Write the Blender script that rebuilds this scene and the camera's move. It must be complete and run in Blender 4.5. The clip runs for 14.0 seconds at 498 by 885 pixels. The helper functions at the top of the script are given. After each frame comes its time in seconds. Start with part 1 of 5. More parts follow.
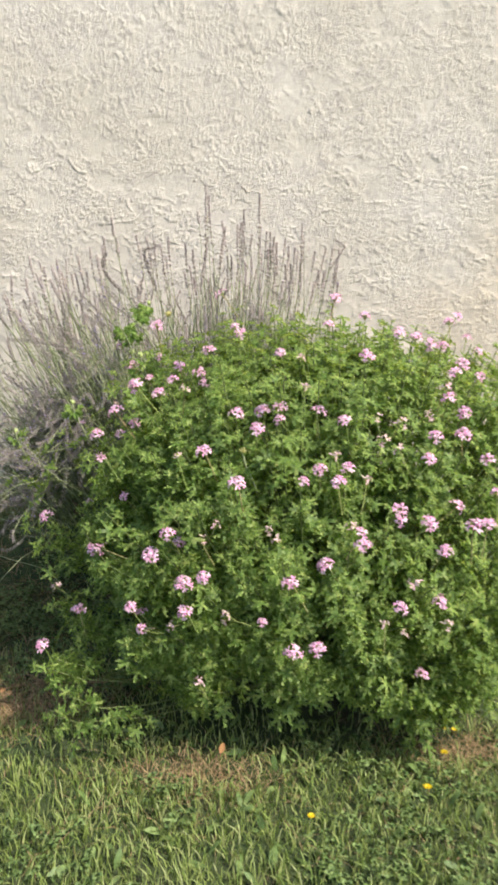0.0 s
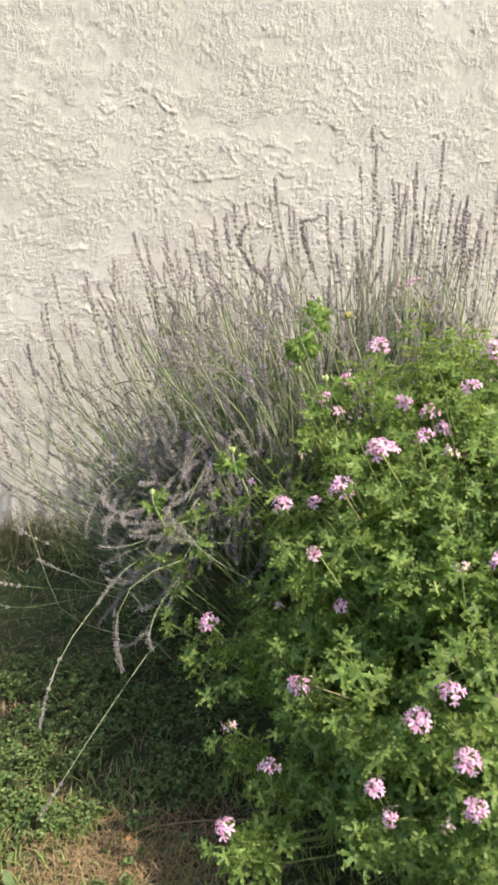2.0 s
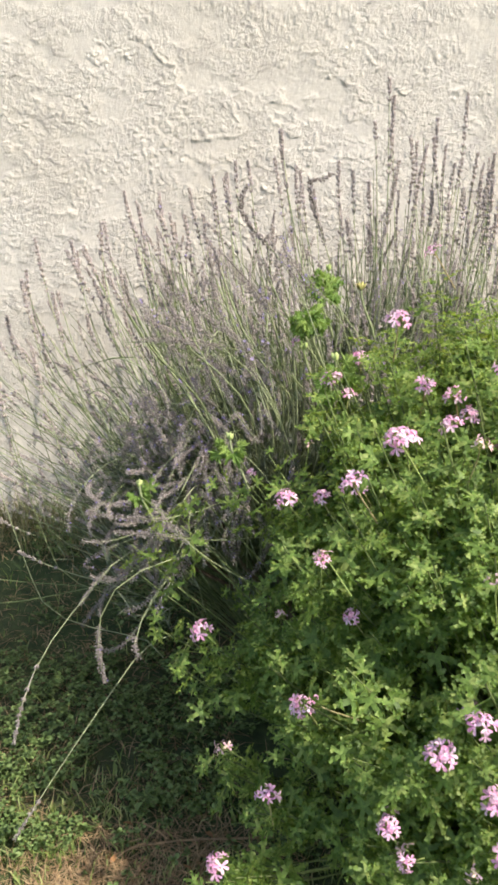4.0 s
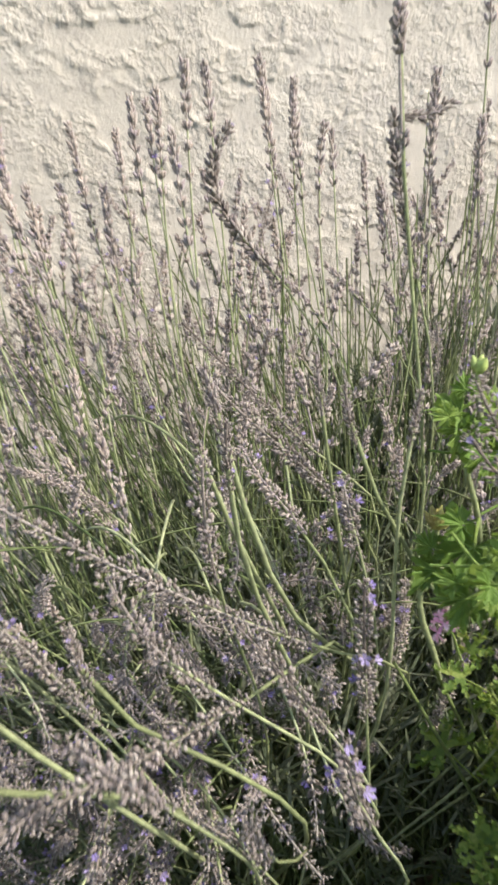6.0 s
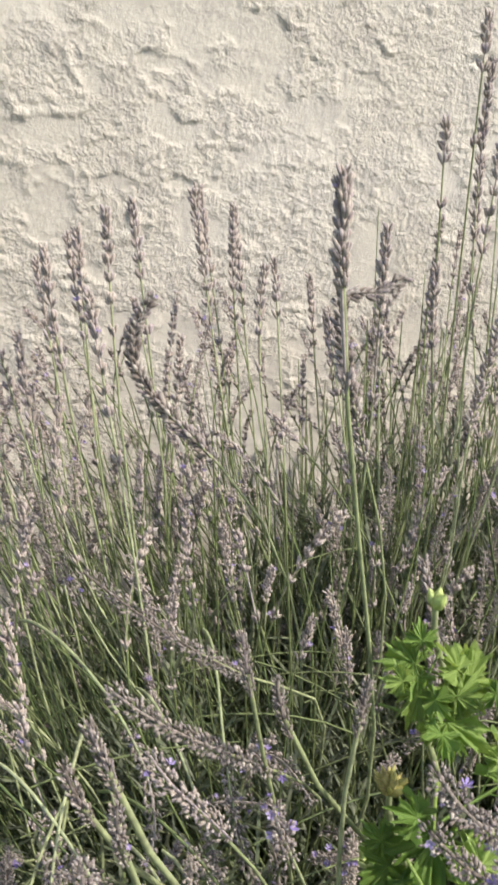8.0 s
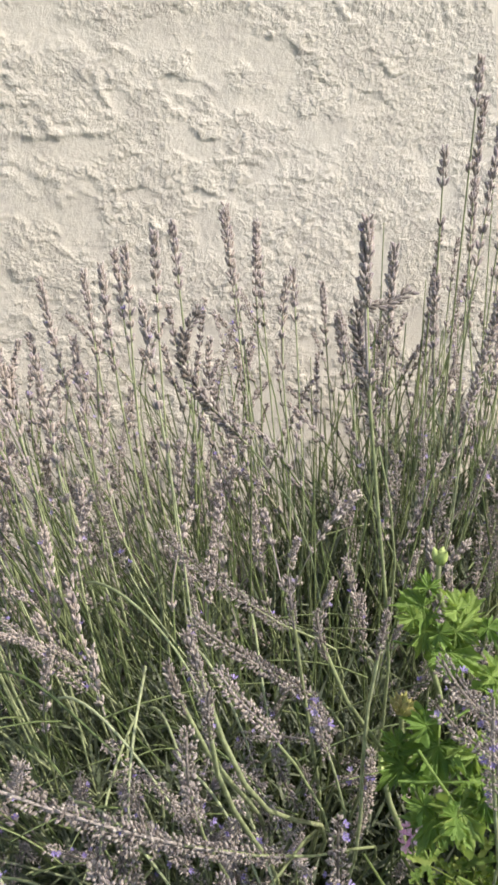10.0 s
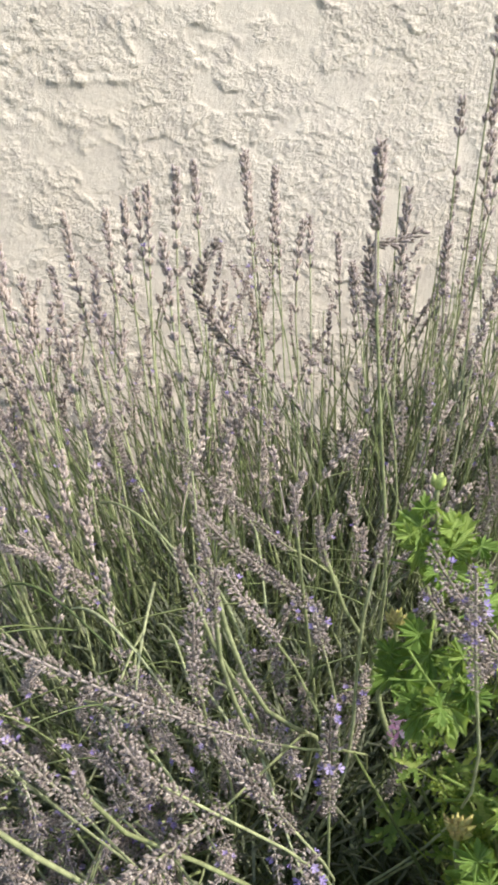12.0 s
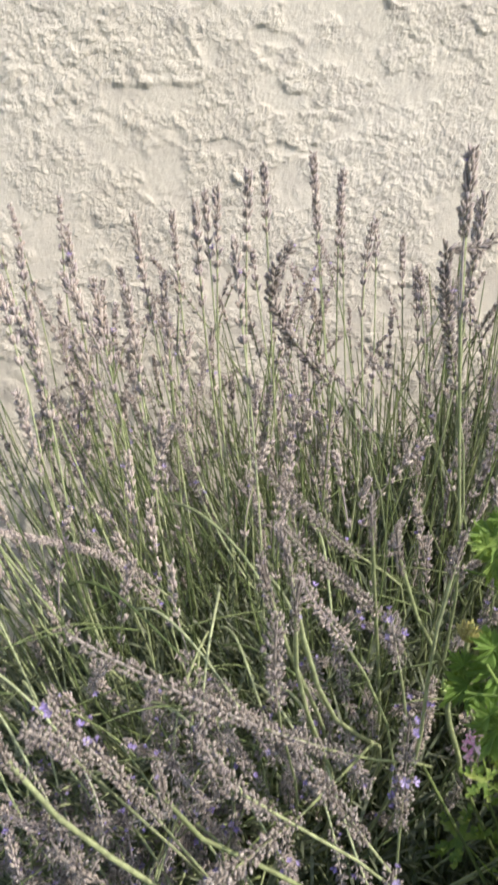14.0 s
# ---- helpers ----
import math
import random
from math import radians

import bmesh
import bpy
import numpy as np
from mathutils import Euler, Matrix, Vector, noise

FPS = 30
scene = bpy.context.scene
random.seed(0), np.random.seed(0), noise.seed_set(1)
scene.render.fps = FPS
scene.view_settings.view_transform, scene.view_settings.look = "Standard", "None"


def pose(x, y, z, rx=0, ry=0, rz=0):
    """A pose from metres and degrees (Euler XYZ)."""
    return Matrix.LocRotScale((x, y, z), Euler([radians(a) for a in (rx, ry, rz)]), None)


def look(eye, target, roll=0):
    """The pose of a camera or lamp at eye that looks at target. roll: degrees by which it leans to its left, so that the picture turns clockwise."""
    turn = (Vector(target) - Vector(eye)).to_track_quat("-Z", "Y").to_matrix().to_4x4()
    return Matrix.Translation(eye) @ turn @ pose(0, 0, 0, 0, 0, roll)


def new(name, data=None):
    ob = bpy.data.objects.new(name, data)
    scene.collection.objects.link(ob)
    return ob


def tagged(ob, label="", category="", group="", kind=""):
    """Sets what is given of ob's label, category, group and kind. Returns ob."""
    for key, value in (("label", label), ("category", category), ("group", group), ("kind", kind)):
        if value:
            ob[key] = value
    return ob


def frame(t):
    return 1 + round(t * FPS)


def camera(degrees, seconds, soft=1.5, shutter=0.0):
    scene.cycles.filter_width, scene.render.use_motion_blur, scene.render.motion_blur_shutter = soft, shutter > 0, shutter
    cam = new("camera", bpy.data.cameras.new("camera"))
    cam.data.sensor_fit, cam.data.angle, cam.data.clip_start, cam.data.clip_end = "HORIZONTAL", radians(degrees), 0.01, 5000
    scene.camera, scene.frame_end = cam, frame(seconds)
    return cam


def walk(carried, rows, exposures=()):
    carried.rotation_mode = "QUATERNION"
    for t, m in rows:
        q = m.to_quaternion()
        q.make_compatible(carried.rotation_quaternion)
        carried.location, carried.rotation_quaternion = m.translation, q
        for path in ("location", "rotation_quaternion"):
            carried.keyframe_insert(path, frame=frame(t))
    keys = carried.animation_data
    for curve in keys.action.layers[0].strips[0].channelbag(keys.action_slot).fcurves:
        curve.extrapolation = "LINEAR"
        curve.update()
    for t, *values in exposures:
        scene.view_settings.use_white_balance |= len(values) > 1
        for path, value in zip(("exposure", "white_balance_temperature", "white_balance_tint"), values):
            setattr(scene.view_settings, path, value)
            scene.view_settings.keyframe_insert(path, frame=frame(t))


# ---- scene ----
cam = camera(33.8, 14.0, soft=3.1, shutter=0.3)
PATH = [
    (0, (0.012, -0.044, 1.204), (0.001, 1.898, 0.726), -0.2),
    (0.5, (-0.103, 0.167, 1.205), (-0.104, 2.103, 0.704), 0.3),
    (1, (-0.279, 0.331, 1.239), (-0.256, 2.266, 0.733), 0.2),
    (1.5, (-0.402, 0.47, 1.234), (-0.39, 2.395, 0.693), 0.4),
    (2, (-0.448, 0.639, 1.254), (-0.419, 2.547, 0.654), -0.5),
    (2.2, (-0.457, 0.678, 1.258), (-0.41, 2.581, 0.644), -0.4),
    (4.3, (-0.442, 0.86, 1.208), (-0.418, 2.746, 0.541), -0.0),
    (4.5, (-0.446, 0.932, 1.202), (-0.404, 2.813, 0.524), 0.1),
    (5, (-0.473, 1.254, 1.199), (-0.337, 3.126, 0.51), -0.7),
    (5.5, (-0.518, 1.565, 1.222), (-0.284, 3.425, 0.523), 0.3),
    (6, (-0.527, 1.8, 1.205), (-0.177, 3.592, 0.389), 1.9),
    (6.5, (-0.485, 1.893, 1.195), (-0.063, 3.607, 0.256), 1.8),
    (7, (-0.457, 1.929, 1.208), (0.063, 3.625, 0.284), 2.7),
    (7.5, (-0.467, 1.936, 1.233), (0.052, 3.677, 0.396), 3.5),
    (8, (-0.489, 1.916, 1.284), (-0.027, 3.717, 0.547), 3.4),
    (8.2, (-0.49, 1.911, 1.297), (-0.051, 3.721, 0.568), 3.0),
    (10.3, (-0.541, 1.816, 1.316), (-0.071, 3.607, 0.562), 3.2),
    (10.5, (-0.54, 1.811, 1.302), (-0.057, 3.598, 0.545), 3.7),
    (11, (-0.517, 1.798, 1.299), (-0.003, 3.568, 0.522), 3.6),
    (11.5, (-0.52, 1.796, 1.295), (-0.012, 3.56, 0.501), 4.0),
    (12, (-0.546, 1.787, 1.293), (-0.109, 3.563, 0.484), 4.8),
    (12.5, (-0.555, 1.791, 1.279), (-0.192, 3.567, 0.435), 5.0),
    (13, (-0.572, 1.79, 1.268), (-0.237, 3.556, 0.391), 5.8),
    (13.5, (-0.575, 1.791, 1.26), (-0.248, 3.557, 0.379), 5.9),
    (14, (-0.568, 1.795, 1.294), (-0.229, 3.588, 0.476), 4.8),
]
walk(cam, [(t, look(eye, target, roll)) for t, eye, target, roll in PATH], exposures=[
    (0.0, 0.80, 6640, 10), (2.0, 0.84, 6640, 10), (4.5, 0.92, 6640, 10), (5.0, 0.92, 6640, 10), (5.5, 0.86, 6640, 10), (6.5, 0.80, 6640, 10), (7.0, 1.04, 6640, 10),
    (7.5, 0.88, 6640, 10), (8.0, 0.70, 6640, 10), (10.5, 0.70, 6640, 10), (11.0, 0.72, 6640, 10), (11.5, 0.83, 6640, 10), (12.5, 0.82, 6640, 10), (13.5, 0.93, 6640, 10), (14.0, 0.78, 6640, 10)])

# ---- light ----
SUN = Vector((0.525, -0.395, 0.755)).normalized()
world = bpy.data.worlds.new("sky")
scene.world = world
world.use_nodes = True
wn = world.node_tree
sky = wn.nodes.new("ShaderNodeTexSky")
sky.sky_type = "NISHITA"
sky.sun_disc = False
sky.sun_elevation = math.asin(SUN.z)
sky.sun_rotation = math.atan2(SUN.x, SUN.y)
sky.dust_density = 2.0
wn.links.new(sky.outputs[0], wn.nodes["Background"].inputs[0])
wn.nodes["Background"].inputs[1].default_value = 0.15
lamp = bpy.data.lights.new("sun", "SUN")
lamp.energy, lamp.angle, lamp.color = 3.55, radians(0.6), (1.0, 0.94, 0.84)
sun = new("sun", lamp)
sun.matrix_world = look(SUN * 8, (0, 0, 0))


# ---- materials ----
def nodes_of(name):
    m = bpy.data.materials.new(name)
    m.use_nodes = True
    t = m.node_tree
    return m, t, t.nodes["Principled BSDF"]


def noise_node(t, scale, detail=4.0, rough=0.6, coords="Object"):
    tc = t.nodes.new("ShaderNodeTexCoord")
    n = t.nodes.new("ShaderNodeTexNoise")
    n.inputs["Scale"].default_value = scale
    n.inputs["Detail"].default_value = detail
    n.inputs["Roughness"].default_value = rough
    t.links.new(tc.outputs[coords], n.inputs["Vector"])
    return n


def ramp_node(t, stops):
    r = t.nodes.new("ShaderNodeValToRGB")
    while len(r.color_ramp.elements) < len(stops):
        r.color_ramp.elements.new(0.5)
    for e, (p, c) in zip(r.color_ramp.elements, stops):
        e.position, e.color = p, (*c, 1)
    return r


def mix_node(t, kind, fac, a, b):
    m = t.nodes.new("ShaderNodeMix")
    m.data_type, m.blend_type = "RGBA", kind
    for socket, v in ((m.inputs["Factor"], fac), (m.inputs["A"], a), (m.inputs["B"], b)):
        if isinstance(v, (float, int)):
            socket.default_value = v
        elif isinstance(v, tuple):
            socket.default_value = (*v, 1)
        else:
            t.links.new(v, socket)
    return m.outputs["Result"]


def plant(name, colours, rough=0.55, grain=180.0, through_light=0.25, bump=0.3, sheen=0.0, glow=(1.0, 1.0, 1.0)):
    """A plant's skin: the tint varies from piece to piece and within each piece; some light comes through."""
    m, t, p = nodes_of(name)
    geo, info = t.nodes.new("ShaderNodeNewGeometry"), t.nodes.new("ShaderNodeObjectInfo")
    add = t.nodes.new("ShaderNodeMath")
    add.operation = "ADD"
    t.links.new(geo.outputs["Random Per Island"], add.inputs[0])
    t.links.new(info.outputs["Random"], add.inputs[1])
    fr = t.nodes.new("ShaderNodeMath")
    fr.operation = "FRACT"
    t.links.new(add.outputs[0], fr.inputs[0])
    k = len(colours)
    tint = ramp_node(t, [(i / max(k - 1, 1), c) for i, c in enumerate(colours)])
    t.links.new(fr.outputs[0], tint.inputs[0])
    n = noise_node(t, grain, 3.0)
    shade = ramp_node(t, [(0.3, (0.62, 0.62, 0.62)), (0.7, (1.25, 1.25, 1.2))])
    t.links.new(n.outputs["Fac"], shade.inputs[0])
    colour = mix_node(t, "MULTIPLY", 1.0, tint.outputs[0], shade.outputs[0])
    t.links.new(colour, p.inputs["Base Color"])
    p.inputs["Roughness"].default_value = rough
    p.inputs["Specular IOR Level"].default_value = 0.35
    p.inputs["Sheen Weight"].default_value = sheen
    if bump:
        b = t.nodes.new("ShaderNodeBump")
        b.inputs["Strength"].default_value = bump
        b.inputs["Distance"].default_value = 0.002
        t.links.new(n.outputs["Fac"], b.inputs["Height"])
        t.links.new(b.outputs[0], p.inputs["Normal"])
    if through_light:
        tr, mx = t.nodes.new("ShaderNodeBsdfTranslucent"), t.nodes.new("ShaderNodeMixShader")
        t.links.new(mix_node(t, "MULTIPLY", 1.0, colour, glow), tr.inputs["Color"])
        mx.inputs[0].default_value = through_light
        t.links.new(p.outputs[0], mx.inputs[1])
        t.links.new(tr.outputs[0], mx.inputs[2])
        t.links.new(mx.outputs[0], t.nodes["Material Output"].inputs["Surface"])
    return m


def stucco():
    m, t, p = nodes_of("cream_stucco")
    big = noise_node(t, 2.2, 4.0, 0.6)
    mid = noise_node(t, 26.0, 5.0, 0.65)
    fine = noise_node(t, 420.0, 3.0, 0.7)
    tone = ramp_node(t, [(0.30, (0.525, 0.478, 0.41)), (0.55, (0.57, 0.525, 0.462)), (0.75, (0.60, 0.562, 0.512))])
    t.links.new(big.outputs["Fac"], tone.inputs[0])
    dirt = ramp_node(t, [(0.28, (0.80, 0.79, 0.80)), (0.5, (0.98, 0.98, 0.97)), (0.7, (1.05, 1.04, 1.02))])
    t.links.new(mid.outputs["Fac"], dirt.inputs[0])
    c = mix_node(t, "MULTIPLY", 1.0, tone.outputs[0], dirt.outputs[0])
    p.inputs["Roughness"].default_value = 0.9
    p.inputs["Specular IOR Level"].default_value = 0.2
    grit = noise_node(t, 165.0, 3.0, 0.65)
    # the crust is gritty, the trowelled patches are smooth
    where = t.nodes.new("ShaderNodeAttribute")
    where.attribute_name = "crust"
    coarse = t.nodes.new("ShaderNodeMath")
    coarse.operation = "MULTIPLY"
    level = t.nodes.new("ShaderNodeMath")
    level.operation = "SUBTRACT"
    level.inputs[1].default_value = 0.5
    t.links.new(grit.outputs["Fac"], level.inputs[0])
    t.links.new(level.outputs[0], coarse.inputs[0])
    share = t.nodes.new("ShaderNodeMath")
    share.operation = "MULTIPLY_ADD"
    share.inputs[1].default_value, share.inputs[2].default_value = 0.78, 0.22
    t.links.new(where.outputs["Fac"], share.inputs[0])
    t.links.new(share.outputs[0], coarse.inputs[1])
    # slight ochre tint low on the wall, higher to the right, with a ragged edge
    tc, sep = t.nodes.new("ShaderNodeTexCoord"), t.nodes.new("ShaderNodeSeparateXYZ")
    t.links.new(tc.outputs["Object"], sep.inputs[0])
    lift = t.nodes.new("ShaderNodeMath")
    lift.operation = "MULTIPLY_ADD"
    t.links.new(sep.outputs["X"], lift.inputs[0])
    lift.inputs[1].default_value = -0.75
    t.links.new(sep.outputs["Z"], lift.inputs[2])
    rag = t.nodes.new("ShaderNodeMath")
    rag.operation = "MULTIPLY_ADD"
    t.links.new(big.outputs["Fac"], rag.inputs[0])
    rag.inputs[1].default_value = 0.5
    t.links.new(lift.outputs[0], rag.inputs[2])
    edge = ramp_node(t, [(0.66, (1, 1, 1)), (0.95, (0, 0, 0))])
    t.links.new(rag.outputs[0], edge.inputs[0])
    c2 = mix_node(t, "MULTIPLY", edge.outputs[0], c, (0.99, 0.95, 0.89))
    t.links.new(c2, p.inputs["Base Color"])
    b = t.nodes.new("ShaderNodeBump")
    b.inputs["Strength"].default_value = 0.6
    b.inputs["Distance"].default_value = 0.002
    t.links.new(fine.outputs["Fac"], b.inputs["Height"])
    b2 = t.nodes.new("ShaderNodeBump")
    b2.inputs["Strength"].default_value = 1.0
    b2.inputs["Distance"].default_value = 0.0047
    t.links.new(coarse.outputs[0], b2.inputs["Height"])
    t.links.new(b.outputs[0], b2.inputs["Normal"])
    t.links.new(b2.outputs[0], p.inputs["Normal"])
    return m


def soil():
    m, t, p = nodes_of("soil_and_turf")
    big, mid, fine = noise_node(t, 3.0, 5.0), noise_node(t, 40.0, 5.0, 0.7), noise_node(t, 300.0, 3.0, 0.7)
    a = ramp_node(t, [(0.35, (0.040, 0.070, 0.020)), (0.55, (0.058, 0.082, 0.028)), (0.72, (0.075, 0.060, 0.036))])
    t.links.new(big.outputs["Fac"], a.inputs[0])
    s = ramp_node(t, [(0.3, (0.45, 0.45, 0.42)), (0.7, (1.35, 1.3, 1.2))])
    t.links.new(mid.outputs["Fac"], s.inputs[0])
    t.links.new(mix_node(t, "MULTIPLY", 1.0, a.outputs[0], s.outputs[0]), p.inputs["Base Color"])
    p.inputs["Roughness"].default_value = 0.95
    b = t.nodes.new("ShaderNodeBump")
    b.inputs["Strength"].default_value = 0.8
    b.inputs["Distance"].default_value = 0.006
    t.links.new(fine.outputs["Fac"], b.inputs["Height"])
    t.links.new(b.outputs[0], p.inputs["Normal"])
    return m


M_WALL = stucco()
M_SOIL = soil()
M_GRASS = plant("grass_blade", [(0.15, 0.215, 0.05), (0.22, 0.295, 0.075), (0.30, 0.36, 0.115), (0.38, 0.41, 0.18)], 0.5, 60, 0.3, 0)
M_CLOVER = plant("clover_leaf", [(0.115, 0.185, 0.055), (0.17, 0.25, 0.08), (0.23, 0.31, 0.11)], 0.5, 90, 0.3, 0)
M_WEED = plant("dull_grass", [(0.13, 0.15, 0.06), (0.20, 0.20, 0.09), (0.28, 0.24, 0.13)], 0.6, 60, 0.25, 0)
M_STRAW = plant("dry_straw", [(0.30, 0.20, 0.11), (0.42, 0.30, 0.17), (0.24, 0.15, 0.08)], 0.8, 90, 0.1, 0)
M_WITHERED = plant("withered_leaf", [(0.30, 0.16, 0.07), (0.40, 0.21, 0.09)], 0.8, 120, 0.2)
M_LEAF = plant("geranium_leaf", [(0.12, 0.20, 0.05), (0.185, 0.29, 0.07), (0.26, 0.375, 0.10), (0.40, 0.475, 0.155)], 0.5, 150, 0.52, 0.35, 0.0, (1.65, 1.45, 0.9))
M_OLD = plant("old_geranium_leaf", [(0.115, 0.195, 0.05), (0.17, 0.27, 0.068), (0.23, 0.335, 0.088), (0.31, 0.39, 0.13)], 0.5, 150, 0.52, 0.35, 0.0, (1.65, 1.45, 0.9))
M_YOUNG = plant("young_geranium_leaf", [(0.16, 0.27, 0.06), (0.22, 0.34, 0.085), (0.31, 0.42, 0.12)], 0.42, 260, 0.36, 0.35, 0.0, (1.3, 1.25, 0.9))
M_GSTEM = plant("geranium_stem", [(0.11, 0.14, 0.05), (0.18, 0.22, 0.08)], 0.6, 120, 0.05)
M_WOOD = plant("woody_stem", [(0.13, 0.09, 0.06), (0.20, 0.15, 0.10)], 0.85, 90, 0.0)
M_PETAL = plant("pink_petal", [(0.84, 0.38, 0.63), (0.90, 0.54, 0.73), (0.94, 0.70, 0.83), (0.80, 0.32, 0.57)], 0.55, 260, 0.35, 0.1)
M_FADED = plant("faded_petal", [(0.78, 0.55, 0.60), (0.70, 0.42, 0.48), (0.66, 0.56, 0.40)], 0.7, 260, 0.25, 0.1)
M_SEPAL = plant("green_sepal", [(0.24, 0.33, 0.09), (0.34, 0.40, 0.13), (0.40, 0.30, 0.16)], 0.6, 200, 0.15)
M_BUD = plant("pale_green_bud", [(0.48, 0.58, 0.20), (0.55, 0.62, 0.27)], 0.55, 200, 0.25)
M_SEED = plant("yellow_seed_head", [(0.50, 0.47, 0.16), (0.58, 0.52, 0.20), (0.44, 0.36, 0.14)], 0.65, 200, 0.2)
M_LSTEM = plant("lavender_stem", [(0.22, 0.25, 0.125), (0.30, 0.335, 0.18), (0.38, 0.41, 0.245)], 0.55, 120, 0.05)
M_SHOOT = plant("lavender_shoot", [(0.105, 0.145, 0.055), (0.15, 0.195, 0.078), (0.22, 0.26, 0.115), (0.14, 0.16, 0.085)], 0.55, 120, 0.1)
M_LGREEN = plant("lavender_foliage", [(0.078, 0.098, 0.057), (0.118, 0.144, 0.084), (0.165, 0.188, 0.122), (0.23, 0.245, 0.175)], 0.65, 140, 0.2)
M_CALYX = plant("lavender_calyx", [(0.32, 0.262, 0.24), (0.40, 0.335, 0.305), (0.34, 0.28, 0.24), (0.46, 0.395, 0.355), (0.34, 0.28, 0.295), (0.28, 0.23, 0.215)], 0.9, 700, 0.0, 0.12, 0.3)
M_CALYX_PALE = plant("lavender_calyx_pale", [(0.14, 0.112, 0.10), (0.31, 0.262, 0.24), (0.18, 0.145, 0.125), (0.50, 0.445, 0.405), (0.26, 0.215, 0.225), (0.37, 0.315, 0.29)], 0.8, 500, 0.15, 0.1, 0.2)
M_VIOLET = plant("violet_corolla", [(0.26, 0.20, 0.50), (0.33, 0.26, 0.57), (0.43, 0.36, 0.62)], 0.5, 300, 0.3, 0)
M_YELLOW = plant("yellow_petal", [(0.90, 0.68, 0.02), (0.95, 0.76, 0.05)], 0.5, 300, 0.3, 0)


# ---- mesh helpers ----
rng = np.random.default_rng(7)


def mesh_of(name, V, groups, mats, index=None, smooth=True):
    """A mesh from an array of places and arrays of faces with equally many corners."""
    me = bpy.data.meshes.new(name)
    V = np.asarray(V, dtype=np.float32)
    groups = [np.asarray(g, dtype=np.int32) for g in groups if len(g)]
    loops = np.concatenate([g.ravel() for g in groups])
    totals = np.concatenate([np.full(len(g), g.shape[1], dtype=np.int32) for g in groups])
    starts = np.concatenate(([0], np.cumsum(totals)[:-1])).astype(np.int32)
    me.vertices.add(len(V))
    me.vertices.foreach_set("co", V.ravel())
    me.loops.add(len(loops))
    me.loops.foreach_set("vertex_index", loops)
    me.polygons.add(len(totals))
    me.polygons.foreach_set("loop_start", starts)
    me.polygons.foreach_set("use_smooth", np.full(len(totals), smooth, dtype=bool))
    for m in mats if isinstance(mats, (list, tuple)) else [mats]:
        me.materials.append(m)
    if index is not None:
        me.polygons.foreach_set("material_index", np.asarray(index, dtype=np.int32))
    me.update(calc_edges=True)
    return me


def child(name, mesh, parent, label="", kind="", m=None):
    ob = new(name, mesh)
    ob.parent = parent
    if m is not None:
        ob.matrix_basis = m
    return tagged(ob, label, "", "", kind)


def empty(name, place, label, category, group=""):
    ob = new(name)
    ob.location = place
    ob.empty_display_size = 0.05
    return tagged(ob, label, category, group)


class Heap:
    """Gathers pieces into one mesh."""

    def __init__(self):
        self.V, self.Q, self.T, self.qi, self.ti, self.n = [], [], [], [], [], 0

    def put(self, V, Q=None, T=None, slot=0):
        V = np.asarray(V, dtype=float)
        if Q is not None and len(Q):
            self.Q.append(np.asarray(Q) + self.n)
            self.qi.append(np.full(len(Q), slot))
        if T is not None and len(T):
            self.T.append(np.asarray(T) + self.n)
            self.ti.append(np.full(len(T), slot))
        self.V.append(V)
        self.n += len(V)

    def spread(self, V, Q, T, frames, places, slot=0):
        """Puts a copy of a piece at each of the frames (3 x 3) and places."""
        k, n = len(places), len(V)
        if not k:
            return
        W = np.einsum("kij,nj->kni", frames, V) + places[:, None, :]
        off = (np.arange(k) * n)[:, None, None]
        self.put(W.reshape(-1, 3),
                 None if Q is None else (np.asarray(Q)[None] + off).reshape(-1, 4),
                 None if T is None else (np.asarray(T)[None] + off).reshape(-1, 3), slot)

    def mesh(self, name, mats, smooth=True):
        groups, idx = [], []
        for faces, slots in ((self.Q, self.qi), (self.T, self.ti)):
            if faces:
                groups.append(np.concatenate(faces))
                idx.append(np.concatenate(slots))
        return mesh_of(name, np.concatenate(self.V), groups, mats, np.concatenate(idx), smooth)


def unit(v):
    v = np.asarray(v, dtype=float)
    return v / np.maximum(np.linalg.norm(v, axis=-1, keepdims=True), 1e-9)


def axes(z, hint):
    """Frames with the third axis along z and the first as near hint as may be; rows of both."""
    z = unit(z)
    x = unit(hint - np.sum(hint * z, axis=-1, keepdims=True) * z)
    return np.stack([x, np.cross(z, x), z], axis=-1)


def bezier(p0, p1, p2, p3, n):
    t = np.linspace(0, 1, n)[:, None]
    p0, p1, p2, p3 = (np.asarray(p, dtype=float) for p in (p0, p1, p2, p3))
    return (1 - t) ** 3 * p0 + 3 * (1 - t) ** 2 * t * p1 + 3 * (1 - t) * t ** 2 * p2 + t ** 3 * p3


